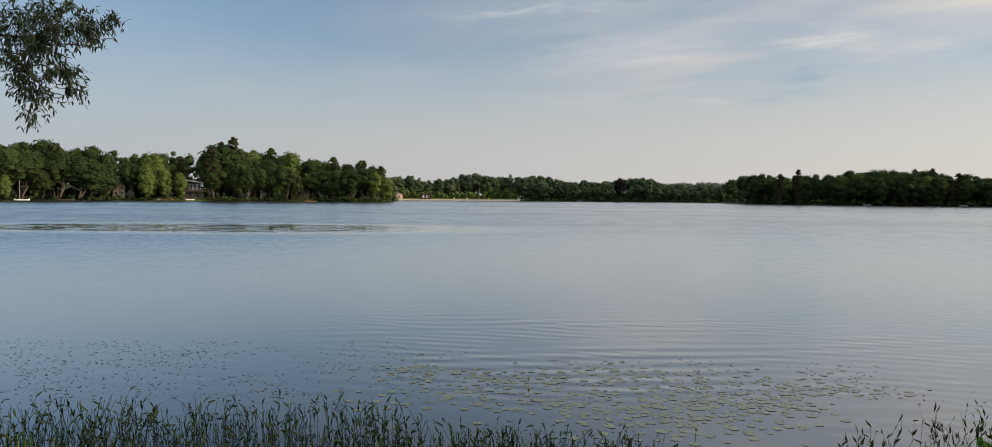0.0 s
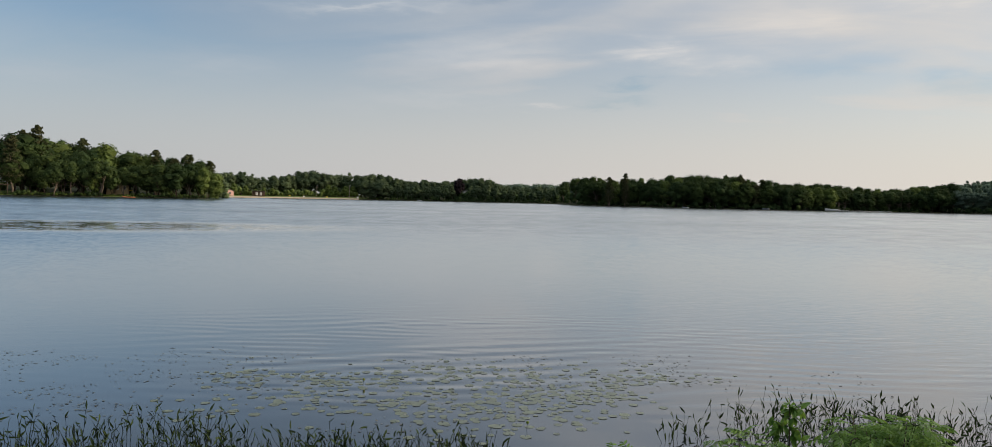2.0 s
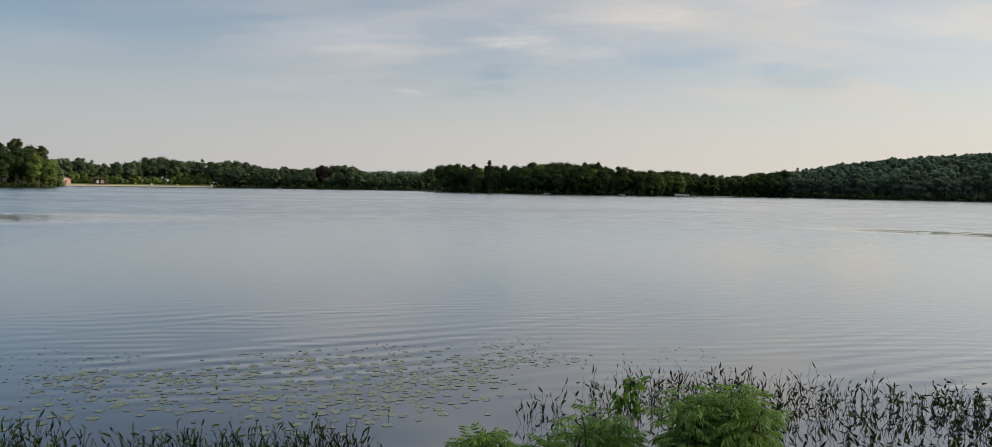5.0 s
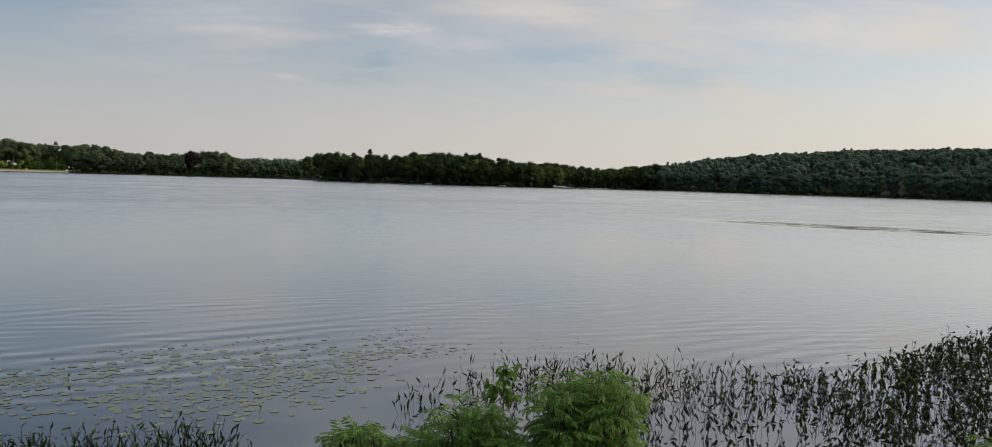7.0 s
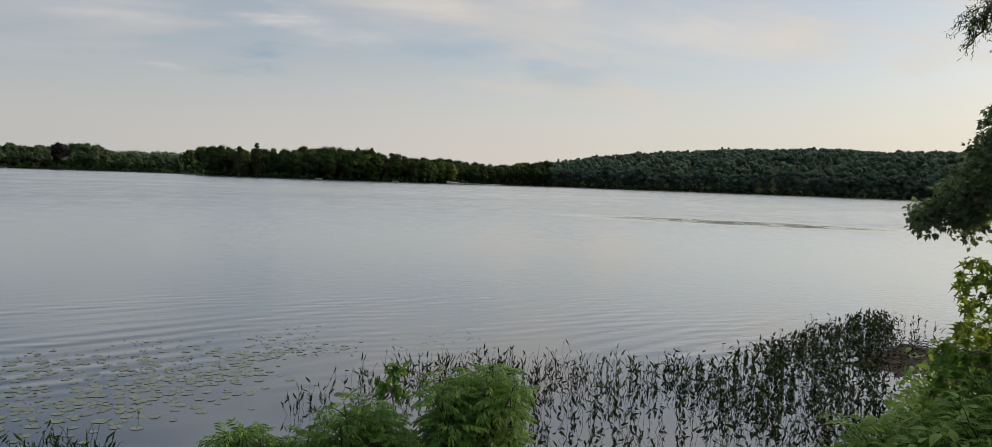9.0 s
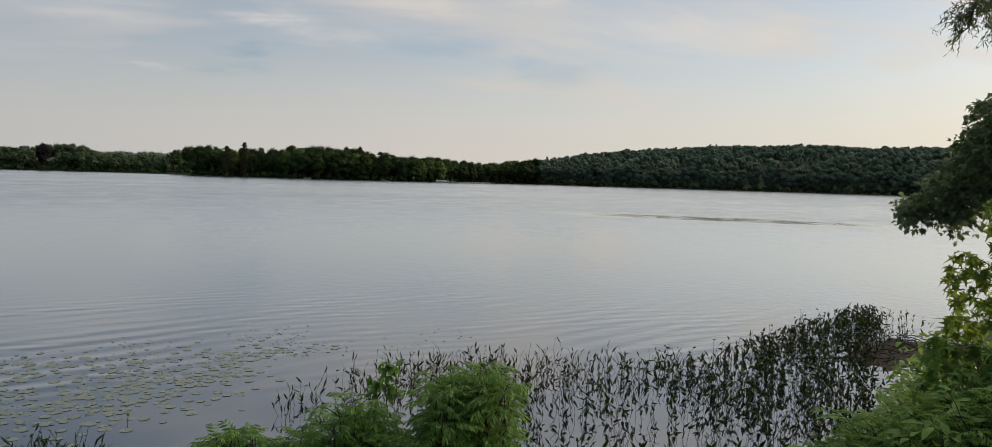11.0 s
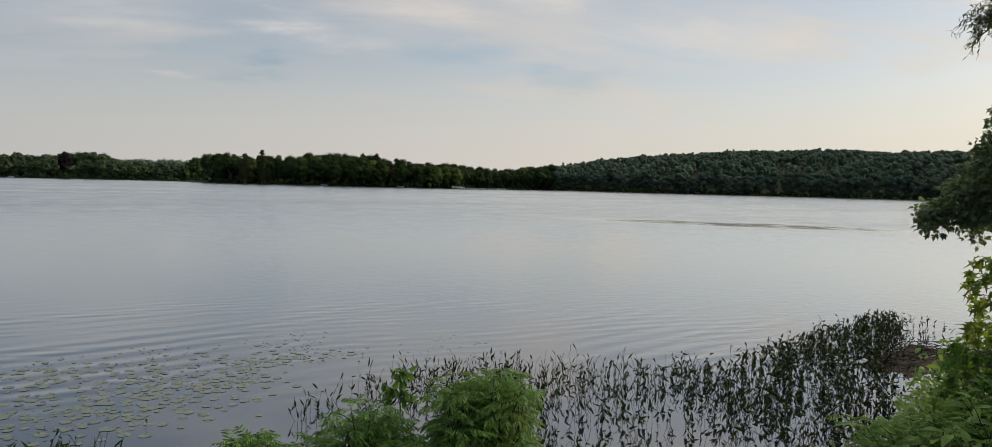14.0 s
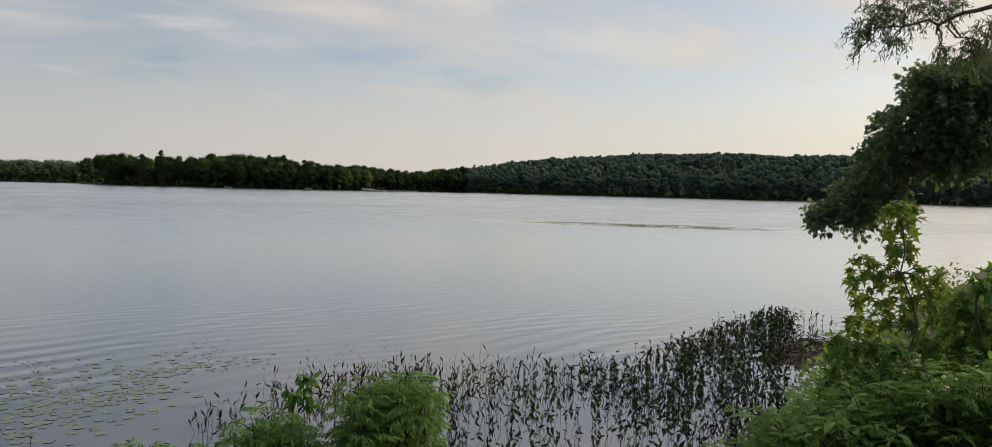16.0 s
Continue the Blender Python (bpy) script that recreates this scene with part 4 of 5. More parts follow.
def simple_leaf(rng, wide, droop):
    return leaves(LANCE * np.array([1, wide]), np.zeros((1, 3)), np.array([[1.0, 0, 0.1]]), np.array([[0, 0, 1.0]]) + rng.normal(size=(1, 3)) * 0.15, [1.0], droop, 0.2)


def whorled(name, label, base, lobes, shapes, size, dens, per, mat, seed, single=240, depth=(1.05, 1.11)):
    """A bush of upright stems: shoots end in whorls of leaves that spread and droop."""
    rng = np.random.default_rng(seed)
    base = np.asarray(base, float)
    ob = thing(name, label, "bush", Matrix.Translation(base))
    eye = np.array([0.1, 0, EYE])
    deep = [(*(eye + (np.array(q[:3]) - eye) * k - np.array([0, 0, 0.02])), q[3] * k) for k in depth for q in lobes]
    wood, mats = [], []
    for n, (x, y, z, r) in enumerate([*lobes, *deep]):
        c = np.array([x, y, z]) - base
        start = np.array([rng.normal() * 0.07, rng.normal() * 0.07, -0.05])
        stem = curve_between(rng, start, c, 7, -0.03, 0.03)
        bit = tube(stem, np.linspace(0.009, 0.003, 7), 5)
        if n < len(lobes):
            part("branch", bit, DARK_BARK, ob, smooth=True)
        else:
            wood.append(bit)
        for q in range(max(3, int(dens * (r / 0.12) ** 2 * rng.uniform(0.7, 1.3)))):
            p = ball_points(rng, 1)[0]
            p[2] = abs(p[2]) if rng.random() < 0.75 else p[2]
            tip = c + p * r * rng.uniform(0.4, 1.7) * np.array([1.15, 1.15, 0.8])
            if rng.random() < 0.12:
                tip = tip + np.array([p[0] * 0.06, p[1] * 0.06, rng.uniform(0.02, 0.07)])
            tw = curve_between(rng, stem[rng.integers(4, 7)], tip, 4, -0.01, 0.06)
            wood.append(tube(tw, np.linspace(0.003, 0.0015, 4), 3))
            spin = rng.uniform(0, 6.28)
            for k in range(per):
                a = spin + k * 2.4 + rng.normal() * 0.3
                w = unit(np.array([math.cos(a), math.sin(a), rng.uniform(-0.2, 0.45)]) + p * 0.4)
                y_ = unit(np.cross((0, 0, 1.0), w) + rng.normal(size=3) * 0.25); y_ = unit(y_ - w * np.dot(y_, w)); z_ = np.cross(w, y_)
                s = size * rng.uniform(0.55, 1.15)
                back = tw[3] - (tw[3] - tw[2]) * rng.uniform(0, 0.8)
                mats.append((np.stack([w, y_, z_], 1) * s, back))
    tagged(part("brushwood", joined(wood), DARK_BARK, ob), kind="stuff")
    order = rng.permutation(len(mats))
    ready = [mesh_of("leaf", *s, mat) for s in shapes]
    for i in order[:single]:
        m, o = mats[i]
        part("leaf", ready[i % len(ready)], mat, ob).matrix_basis = Matrix.Translation(o) @ Matrix(m.tolist()).to_4x4()
    chunks = []
    for i in order[single:]:
        v, t = shapes[i % len(shapes)]
        chunks.append((v @ mats[i][0].T + mats[i][1], t))
    tagged(part("foliage", joined(chunks), mat, ob), kind="stuff")
    return ob


def build_bank_plants():
    g = lambda x, y: (x, y, float(ground_z(x, y)) - 0.05)
    willow = (LANCE * np.array([1, 0.8]), 0.062, 26, 10, 0.35, WILLOW, 0.24)
    leafy("willow_tree", "willow on the bank with drooping slender leaves", "tree", g(13.5, -1.2), WILLOW_R, willow,
          [((12.6, -0.6, 4.6), 0.24, 0.15, 0), ((10.75, 2.0, 5.12), 0.10, 0.035, -0.3), ((10.35, 3.3, 4.95), 0.03, 0.008, 0.06), ((10.8, 1.6, 4.9), 0.06, 0.02, -0.1)], 0.035, seed=31, depth=(1.07,))
    leafy("willow_tree", "willow leaning over the water with hanging leafy twigs", "tree", g(-8.2, 4.6), WILLOW_L, (LANCE * np.array([1, 0.9]), 0.075, 24, 11, 0.3, WILLOW_SHADED, 0.24),
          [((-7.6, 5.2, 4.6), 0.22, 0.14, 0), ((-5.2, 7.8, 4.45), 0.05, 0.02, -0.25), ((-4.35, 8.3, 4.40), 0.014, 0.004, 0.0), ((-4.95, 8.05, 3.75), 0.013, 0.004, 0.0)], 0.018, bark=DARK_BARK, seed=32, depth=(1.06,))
    leafy("oak_tree", "dark green oak reaching low over the shore", "tree", g(18.5, 0.6), OAK_LOBES, (LOBED, 0.108, 15, 9, 0.3, OAK, 0.34),
          [((17.6, 1.0, 3.4), 0.26, 0.18, 0), ((14.4, 3.2, 3.5), 0.12, 0.05, -0.15), ((13.95, 5.0, 2.55), 0.045, 0.010, 0.0), ((14.35, 3.3, 4.7), 0.06, 0.012, 0.0), ((14.6, 2.6, 4.4), 0.08, 0.03, 0.0)], 0.05, seed=33, depth=(1.06, 1.13))
    leafy("maple_sapling", "slender maple sapling with bright green lobed leaves", "tree", g(5.02, 1.14), MAPLE_LOBES, (STAR, 0.086, 56, 5, 0.9, MAPLE, 0.14),
          [(MAPLE_LOBES[0][:3], 0.009, 0.003, 0)], 0.009, seed=34, single=280, depth=(1.05,))
    leafy("maple_sapling", "bushy maple sapling with dense green leaves", "tree", g(5.3, 1.0), SAPLING_LOBES, (STAR, 0.070, 56, 7, 0.9, SHRUB, 0.13),
          [(SAPLING_LOBES[0][:3], 0.016, 0.005, 0)], 0.010, seed=35, single=200, depth=(1.08,))
    leafy("maple_shoots", "low maple shoots with broad drooping leaves", "shrub", g(4.86, 1.22), BASE_LOBES, (STAR, 0.085, 70, 6, 0.9, SHRUB, 0.13),
          [(BASE_LOBES[2][:3], 0.010, 0.004, 0)], 0.008, seed=39, single=180, depth=(1.06,))
    rng = np.random.default_rng(36)
    feather = [pinnate(rng, 4, 0.95, d) for d in (0.25, 0.42, 0.6, 0.5)]
    whorled("elder_bush", "green feathery elder bush with drooping leaf sprays", g(2.3, 2.6), BUSH_LOBES, feather, 0.112, 44, 5, ELDER, 36)
    whorled("elder_bush", "low spreading green elder bush beside a taller one", g(1.85, 2.75), BUSH2_LOBES, feather, 0.106, 46, 5, ELDER, 37)
    whorled("elder_bush", "small low elder with bright green top leaves", g(1.35, 3.0), BUSH3_LOBES, feather, 0.110, 44, 5, ELDER, 38, 100)
    broad = [simple_leaf(rng, w, d) for w, d in ((1.4, 0.35), (1.7, 0.55), (1.2, 0.7), (1.6, 0.25))]
    for k, xs in enumerate(((0, 1, 2, 7), (3, 4, 8), (5, 6, 9, 10))):
        lob = [(x, y, z - (0.10, 0.05, 0.02)[k], 0.8 * r) for x, y, z, r in (LOW_LOBES[i] for i in xs)]
        whorled("bank_shrub", "dense green shrub with drooping pointed leaves", g(lob[1][0], lob[1][1]), lob, broad[:2] + feather, 0.100, 9, 6, SHRUB, 40 + k, 240, (1.05, 1.11, 1.18))
    leafy("poplar_shoot", "thin poplar shoot with a few round leaves", "shrub", g(2.09, 3.0), [(2.12, 3.11, 1.85, 0.06), (2.08, 3.10, 1.79, 0.06), (2.15, 3.07, 1.76, 0.05)], (OVAL, 0.055, 180, 4, 0.5, ELDER, 0.05),
          [((2.11, 3.10, 1.88), 0.006, 0.002, 0)], 0.004, seed=45, single=60)


build_bank_plants()


# ---- water plants ----
def stalk_shape(rng, h):
    """A stalk that sways and kinks as it rises."""
    lean, way = rng.normal(size=2) * 0.20 * h, rng.uniform(0, 6.28)
    sway = rng.normal() * 0.10 * h
    t = np.array([0.0, 0.25, 0.5, 0.72, 1.0])
    bend = sway * np.sin(t * rng.uniform(2.5, 5.5)) + rng.normal(size=5) * 0.012
    p = np.stack([lean[0] * t ** 1.5 + bend * math.cos(way), lean[1] * t ** 1.5 + bend * math.sin(way), h * t], 1)
    return np.concatenate([p[:1] * np.array([1, 1, 0]) - np.array([0, 0, 0.25]), p])


def weed_leaf(rng, p, broad, size=1.0):
    tip = p[-1]
    loose = 0.58 if broad else 0.34
    way = unit(unit(p[-1] - p[-2]) * rng.uniform(0.4, 1.1) + rng.normal(size=3) * loose)
    n = np.cross(way, rng.normal(size=3))
    return leaves(HEART * np.array([1, 0.85]) if broad else LANCE * np.array([1, 0.8]), tip[None] - way[None] * 0.02, way[None], n[None], [size * (rng.uniform(0.055, 0.12) if broad else rng.uniform(0.05, 0.12))], 0.2, 0.3)


def bed_spots(rng, n, a0, a1, inner, outer, edge=0.0):
    """Places in a bed between two curves round the walk; edge draws them to the outer rim."""
    az = rng.uniform(min(a0, a1), max(a0, a1), 6 * n)
    lo, hi = along_az(np.array(sorted(inner)), az), along_az(np.array(sorted(outer)), az)
    wide = np.maximum(hi - lo, 0.05) * (hi + lo)
    keep = np.nonzero(rng.random(6 * n) < wide / wide.max())[0][:n]
    az, lo, hi, n = az[keep], lo[keep], hi[keep], len(keep)
    t = rng.random(n) ** (1 / (1 + edge))
    d = lo + (hi - lo) * t
    return np.stack([-np.sin(np.radians(az)) * d, np.cos(np.radians(az)) * d], 1)


LEFT_IN, LEFT_OUT = [(-15, 7.0), (-8, 7.0), (8, 7.0), (20, 7.3), (38, 8.3)], [(-15, 7.5), (-12, 7.9), (-3, 8.1), (4, 8.1), (7, 9.0), (16, 9.5), (38, 11.0)]
MID_IN, MID_OUT = [(-68, 8.6), (-64, 7.6), (-60, 7.0), (-50, 6.5), (-30, 6.9), (-23, 8.6)], [(-68, 12.0), (-60, 11.6), (-55, 11.5), (-42, 11.1), (-35, 10.7), (-28, 9.6), (-23, 8.8)]
DENSE_IN, DENSE_OUT = [(-71, 17.2), (-69.5, 15.2), (-68.4, 11.4), (-67.5, 10.0), (-66, 9.0), (-64, 8.8), (-60, 8.8), (-56, 10.0), (-52, 11.0)], [(-71, 17.8), (-69.5, 18.3), (-67.5, 19.2), (-66, 18.8), (-64, 16.9), (-61, 14.7), (-58, 12.9), (-56, 12.2), (-52, 11.8)]


def build_weeds():
    rng = np.random.default_rng(50)
    kinds = []
    for k in range(10):
        broad = k >= 5
        ob = thing("pickerelweed", "clump of pickerelweed stalks standing in the water", "water plant", None, "pickerelweed clumps")
        for q in range(5):
            h = rng.uniform(0.22, 0.44) if broad else rng.uniform(0.14, 0.33)
            p = stalk_shape(rng, h)
            off = np.array([*(rng.normal(size=2) * 0.09), 0])
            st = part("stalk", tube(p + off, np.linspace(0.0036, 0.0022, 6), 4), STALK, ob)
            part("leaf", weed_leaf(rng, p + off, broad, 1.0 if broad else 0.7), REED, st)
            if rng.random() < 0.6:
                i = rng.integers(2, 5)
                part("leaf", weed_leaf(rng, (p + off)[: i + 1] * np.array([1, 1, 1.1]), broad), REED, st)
        kinds.append(ob)
    spots = [(0, *s) for s in bed_spots(rng, 70, -14, 37, LEFT_IN, LEFT_OUT, 0.6)]
    spots += [(1, *s) for s in bed_spots(rng, 50, -68, -38, MID_IN, MID_OUT, 0.4)]
    spots += [(1, *s) for s in bed_spots(rng, 50, -69.5, -52, DENSE_IN, DENSE_OUT, 0.2)]
    placed = set()
    for n, (side, x, y) in enumerate(spots):
        k = int(rng.integers(0, 5)) + (5 if side and rng.random() < 0.8 else 0)
        s = rng.uniform(0.75, 1.15) * (0.78 if side else 1.0)
        m = pose(x, y, 0, 0, 0, rng.uniform(0, 360)) @ Matrix.Diagonal((s, s, s, 1))
        if k not in placed:
            placed.add(k)
            kinds[k] = (kinds[k], m)
            continue
        copy_thing(kinds[k][0], m)
    for k in range(10):
        if isinstance(kinds[k], tuple):
            kinds[k][0].matrix_basis = kinds[k][1]
    # single stalks beyond counting, between the clumps
    chunks_s, chunks_l = [], []
    beds = [(140, -13, 4, LEFT_IN, LEFT_OUT, 0.5, False, 1.05), (680, -14, 38, LEFT_IN, LEFT_OUT, 0.4, False, 1.05), (110, -45, -25, MID_IN, MID_OUT, 1.6, False, 1.0), (300, -68, -40, MID_IN, MID_OUT, 0.0, True, 0.78), (150, -67, -60, DENSE_IN, DENSE_OUT, 2.0, True, 0.45), (360, -68.5, -53, DENSE_IN, DENSE_OUT, 0.3, True, 0.62), (300, -68, -59, DENSE_IN, DENSE_OUT, 0.5, True, 0.50), (40, -71, -67, DENSE_IN, DENSE_OUT, 1.5, False, 0.7), (110, -67, -24, MID_IN, MID_OUT, 6.0, False, 1.1), (150, -58, -30, MID_IN, MID_OUT, 9.0, False, 0.8)]
    for n, a0, a1, inn, out, edge, broad, tall in beds:
        fine = 0.92 if out is LEFT_OUT else 1.0
        for x, y in bed_spots(rng, n, a0, a1, inn, out, edge):
            p = stalk_shape(rng, rng.uniform(0.15, 0.40) * tall) + np.array([x, y, 0])
            chunks_s.append(tube(p, np.linspace(0.0028, 0.0017, 6) * (1.35 if out is LEFT_OUT else 1.0), 3))
            chunks_l.append(weed_leaf(rng, p, broad and rng.random() < 0.85, fine))
            for q in range(4 if not broad else 3 if out is DENSE_OUT else 2):
                if rng.random() < 0.75:
                    chunks_l.append(weed_leaf(rng, p[:rng.integers(3, 6)] + np.array([0, 0, rng.uniform(-0.03, 0.03)]), broad and rng.random() < 0.85, fine))
    bed = thing("pickerelweed_bed", "scattered dark pickerelweed stalks in shallow water", "water plants", kind="stuff")
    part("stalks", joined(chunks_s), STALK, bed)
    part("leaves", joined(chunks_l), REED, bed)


build_weeds()


def build_pads():
    rng = np.random.default_rng(60)
    shapes = []
    for k in range(4):
        n = 18
        a = np.linspace(0.16, 2 * np.pi - 0.16, n)
        r = 1 + rng.normal(size=n) * 0.04
        rim = np.stack([np.cos(a) * r * 1.08, np.sin(a) * r, rng.normal(size=n) * 0.012], 1)
        v = np.concatenate([[(0, 0, 0.0)], rim, rim * np.array([1, 1, 1]) - np.array([0, 0, 0.012])])
        t = [(0, 1 + i, 2 + i) for i in range(n - 1)] + [q for i in range(n - 1) for q in ((1 + i, 1 + i + n, 2 + i + n), (1 + i, 2 + i + n, 2 + i))]
        shapes.append(mesh_of("lily_pad", v, t, PAD, False))
    hubs = [(-0.2, 11.3), (0.6, 11.5), (0.3, 10.4), (1.1, 10.1), (1.6, 10.8), (2.2, 9.7), (2.0, 11.8), (2.8, 10.4), (3.0, 9.3), (3.4, 11.6), (3.9, 10.3), (0.9, 9.5), (1.9, 9.0), (2.6, 9.9), (4.4, 11.3), (3.6, 10.2), (-1.0, 12.0), (-1.1, 10.5), (4.9, 10.9), (1.5, 11.9)]
    done = []
    while len(done) < 290:
        hx, hy = hubs[rng.integers(0, len(hubs))]
        x, y = hx + rng.normal() * 0.48, hy + rng.normal() * 0.28
        r = rng.uniform(0.04, 0.075)
        if any((x - a) ** 2 + (y - b) ** 2 < (0.8 * (r + c)) ** 2 for a, b, c in done):
            continue
        done.append((x, y, r))
        ob = part("lily_pad", shapes[rng.integers(0, 4)], PAD)
        ob.matrix_basis = pose(x, y, 0.003, rng.normal() * 0.6, rng.normal() * 0.6, rng.uniform(0, 360)) @ Matrix.Diagonal((r, r, r, 1))
        tagged(ob, "round pale green lily pad floating on the water", "lily pad", "lily pads")
    # the small pads between them
    n = 380
    hub = np.array(hubs)[rng.integers(0, len(hubs), n)] + rng.normal(size=(n, 2)) * np.array([0.6, 0.45])
    disc = np.array([(math.cos(a), math.sin(a)) for a in np.linspace(0.2, 6.08, 12)]) * 0.5 + np.array([0.5, 0])
    at = np.concatenate([hub, np.full((n, 1), 0.004)], 1)
    d = np.concatenate([rng.normal(size=(n, 2)), np.zeros((n, 1))], 1)
    small = part("small_pads", leaves(disc, at, d, np.tile((0, 0, 1.0), (n, 1)), rng.uniform(0.06, 0.13, n), 0.0, 0.02), PAD)
    tagged(small, "small pale green lily pads on the water", "lily pads", kind="stuff")
    # small floating leaves and scraps
    pts, n = [], 0
    for x0, x1, y0, y1, n in ((-9.5, -0.8, 10.0, 14.2, 1500), (-1, 6, 9, 12.8, 500), (6.0, 9.5, 8.5, 11.5, 60)):
        hub = np.stack([rng.uniform(x0, x1, n // 12), rng.uniform(y0, y1, n // 12)], 1)
        q = hub[rng.integers(0, len(hub), n)] + rng.normal(size=(n, 2)) * np.array([0.35, 0.16])
        pts.append(q)
    q = np.concatenate(pts)
    at = np.concatenate([q, rng.uniform(0.003, 0.008, (len(q), 1))], 1)
    d = rng.normal(size=at.shape) * np.array([1, 0.5, 0.01])
    fl = part("floating_leaves", leaves(OVAL, at, d, np.tile((0, 0, 1.0), (len(at), 1)), rng.uniform(0.02, 0.065, len(at)), 0.0, 0.0), FLOAT)
    tagged(fl, "small brownish leaves floating on the water", "floating leaves", kind="stuff")
    for x, y, h in ((0.49, 11.2, 0.07), (2.35, 8.75, 0.08)):
        ob = thing("lily_bud", "yellow pond lily bud on a short stalk", "flower", pose(x, y, 0))
        part("stalk", tube([(0, 0, -0.2), (0.01, 0, h * 0.5), (0.02, 0.01, h)], 0.003, 5), STALK, ob)
        v, t = ICO_V * np.array([0.02, 0.02, 0.02]) + np.array([0.02, 0.01, h + 0.015]), ICO_T
        part("bud", (v, t), MAPLE, ob, smooth=True)


build_pads()


def build_grass():
    rng = np.random.default_rng(70)
    n = 11000
    az = rng.uniform(-70, 48, n)
    d = along_az(NEAR, az) - rng.random(n) ** 1.5 * 2.2 + 0.15
    x, y = -np.sin(np.radians(az)) * d, np.cos(np.radians(az)) * d
    hub = noise_mask(x, y)
    keep = hub > rng.random(n) * 0.8
    x, y = x[keep], y[keep]
    # taller tufts at the water's edge
    for hx, hy in ((-4.4, 6.9), (-4.15, 6.8), (-4.7, 6.7), (-3.55, 6.85), (-1.8, 6.9), (-1.1, 6.9), (2.1, 5.6)):
        x = np.concatenate([x, hx + rng.normal(size=70) * 0.12]); y = np.concatenate([y, hy + rng.normal(size=70) * 0.10])
    n = len(x)
    at = np.stack([x, y, ground_z(x, y) - 0.02], 1)
    d = np.stack([rng.normal(size=n) * 0.5, rng.normal(size=n) * 0.5, np.ones(n)], 1)
    ob = part("bank_grass", leaves(SLIM * np.array([1, 0.28]), at, d, rng.normal(size=(n, 3)), np.where(np.arange(n) < n - 490, rng.uniform(0.14, 0.36, n), rng.uniform(0.35, 0.72, n)), 0.35, 0.1), GRASS)
    tagged(ob, "long green grass along the bank's edge", "grass", kind="stuff")


def noise_mask(x, y):
    return np.array([0.5 + 0.9 * noise.noise((a * 0.9, b * 0.9, 0.3)) for a, b in zip(x, y)])


build_grass()


def build_undergrowth():
    """Low leaves that cover the bank's soil between the bushes."""
    rng = np.random.default_rng(75)
    n = 9000
    az, d = rng.uniform(-84, -24, n), rng.uniform(1.9, 6.2, n)
    d = np.minimum(d, along_az(NEAR, az) - 0.1)
    x, y = -np.sin(np.radians(az)) * d, np.cos(np.radians(az)) * d
    tall = np.full(n, 0.32)
    # the brush is taller along the bank's far turn
    m = 7000
    az2 = rng.uniform(-92, -68.5, m)
    d2 = np.minimum(rng.uniform(5.5, 17, m), np.where(az2 > -72.5, np.minimum(10.2, along_az(NEAR, az2) - 0.1), along_az(NEAR, az2) - 0.1))
    x = np.concatenate([x, -np.sin(np.radians(az2)) * d2]); y = np.concatenate([y, np.cos(np.radians(az2)) * d2])
    tall, n = np.concatenate([tall, np.full(m, 0.55)]), n + m
    at = np.stack([x, y, ground_z(x, y) + rng.random(n) ** 1.5 * tall], 1)
    way = rng.normal(size=(n, 3)) * np.array([1, 1, 0.4])
    ob = part("undergrowth", leaves(LANCE * np.array([1, 1.5]), at, way, np.array([0, 0, 1.0]) + rng.normal(size=(n, 3)) * 0.4, rng.uniform(0.05, 0.11, n), 0.3, 0.2), SHRUB)
    tagged(ob, "low leafy green plants covering the bank", "undergrowth", kind="stuff")


build_undergrowth()


def build_mud():
    """A low spit of dark mud and dead stems at the waterline."""
    rng = np.random.default_rng(80)
    na, nr = 40, 14
    v = [(0, 0, 0.05)]
    for i in range(1, nr + 1):
        for a in np.linspace(0, 2 * np.pi, na, endpoint=False):
            t = i / nr
            z = 0.05 * (1 - t ** 2) - 0.05 * t + 0.035 * noise.noise((3 * math.cos(a) * t, 5 * math.sin(a) * t, 1.0))
            edge = 1 + 0.12 * math.sin(3 * a + 1) + 0.06 * math.sin(7 * a)
            v.append((2.1 * t * math.cos(a) * edge, 1.30 * t * math.sin(a) * edge, z))
    t = [(0, 1 + i, 1 + (i + 1) % na) for i in range(na)]
    for k in range(nr - 1):
        for i in range(na):
            p, q = 1 + k * na + i, 1 + k * na + (i + 1) % na
            t += [(p, p + na, q + na), (p, q + na, q)]
    ob = part("mud_spit", (v, t), MUD, smooth=True)
    ob.matrix_basis = pose(13.7, 5.05, 0, 0, 0, 16)
    tagged(ob, "low spit of dark brown mud at the waterline", "mud bank", kind="structure")
    bits = []
    for k in range(110):
        c = np.array([13.9, 5.3, 0.05]) + rng.normal(size=3) * np.array([0.8, 0.35, 0.015])
        d = unit(rng.normal(size=3) * np.array([1, 0.35, 0.025])) * rng.uniform(0.1, 0.32)
        bits.append(tube(curve_between(rng, c - d, c + d, 4, 0, 0.06), 0.006, 3))
    tagged(part("dead_stems", joined(bits), DARK_BARK), "dead brown stems washed up on the mud", "debris", kind="stuff")


build_mud()


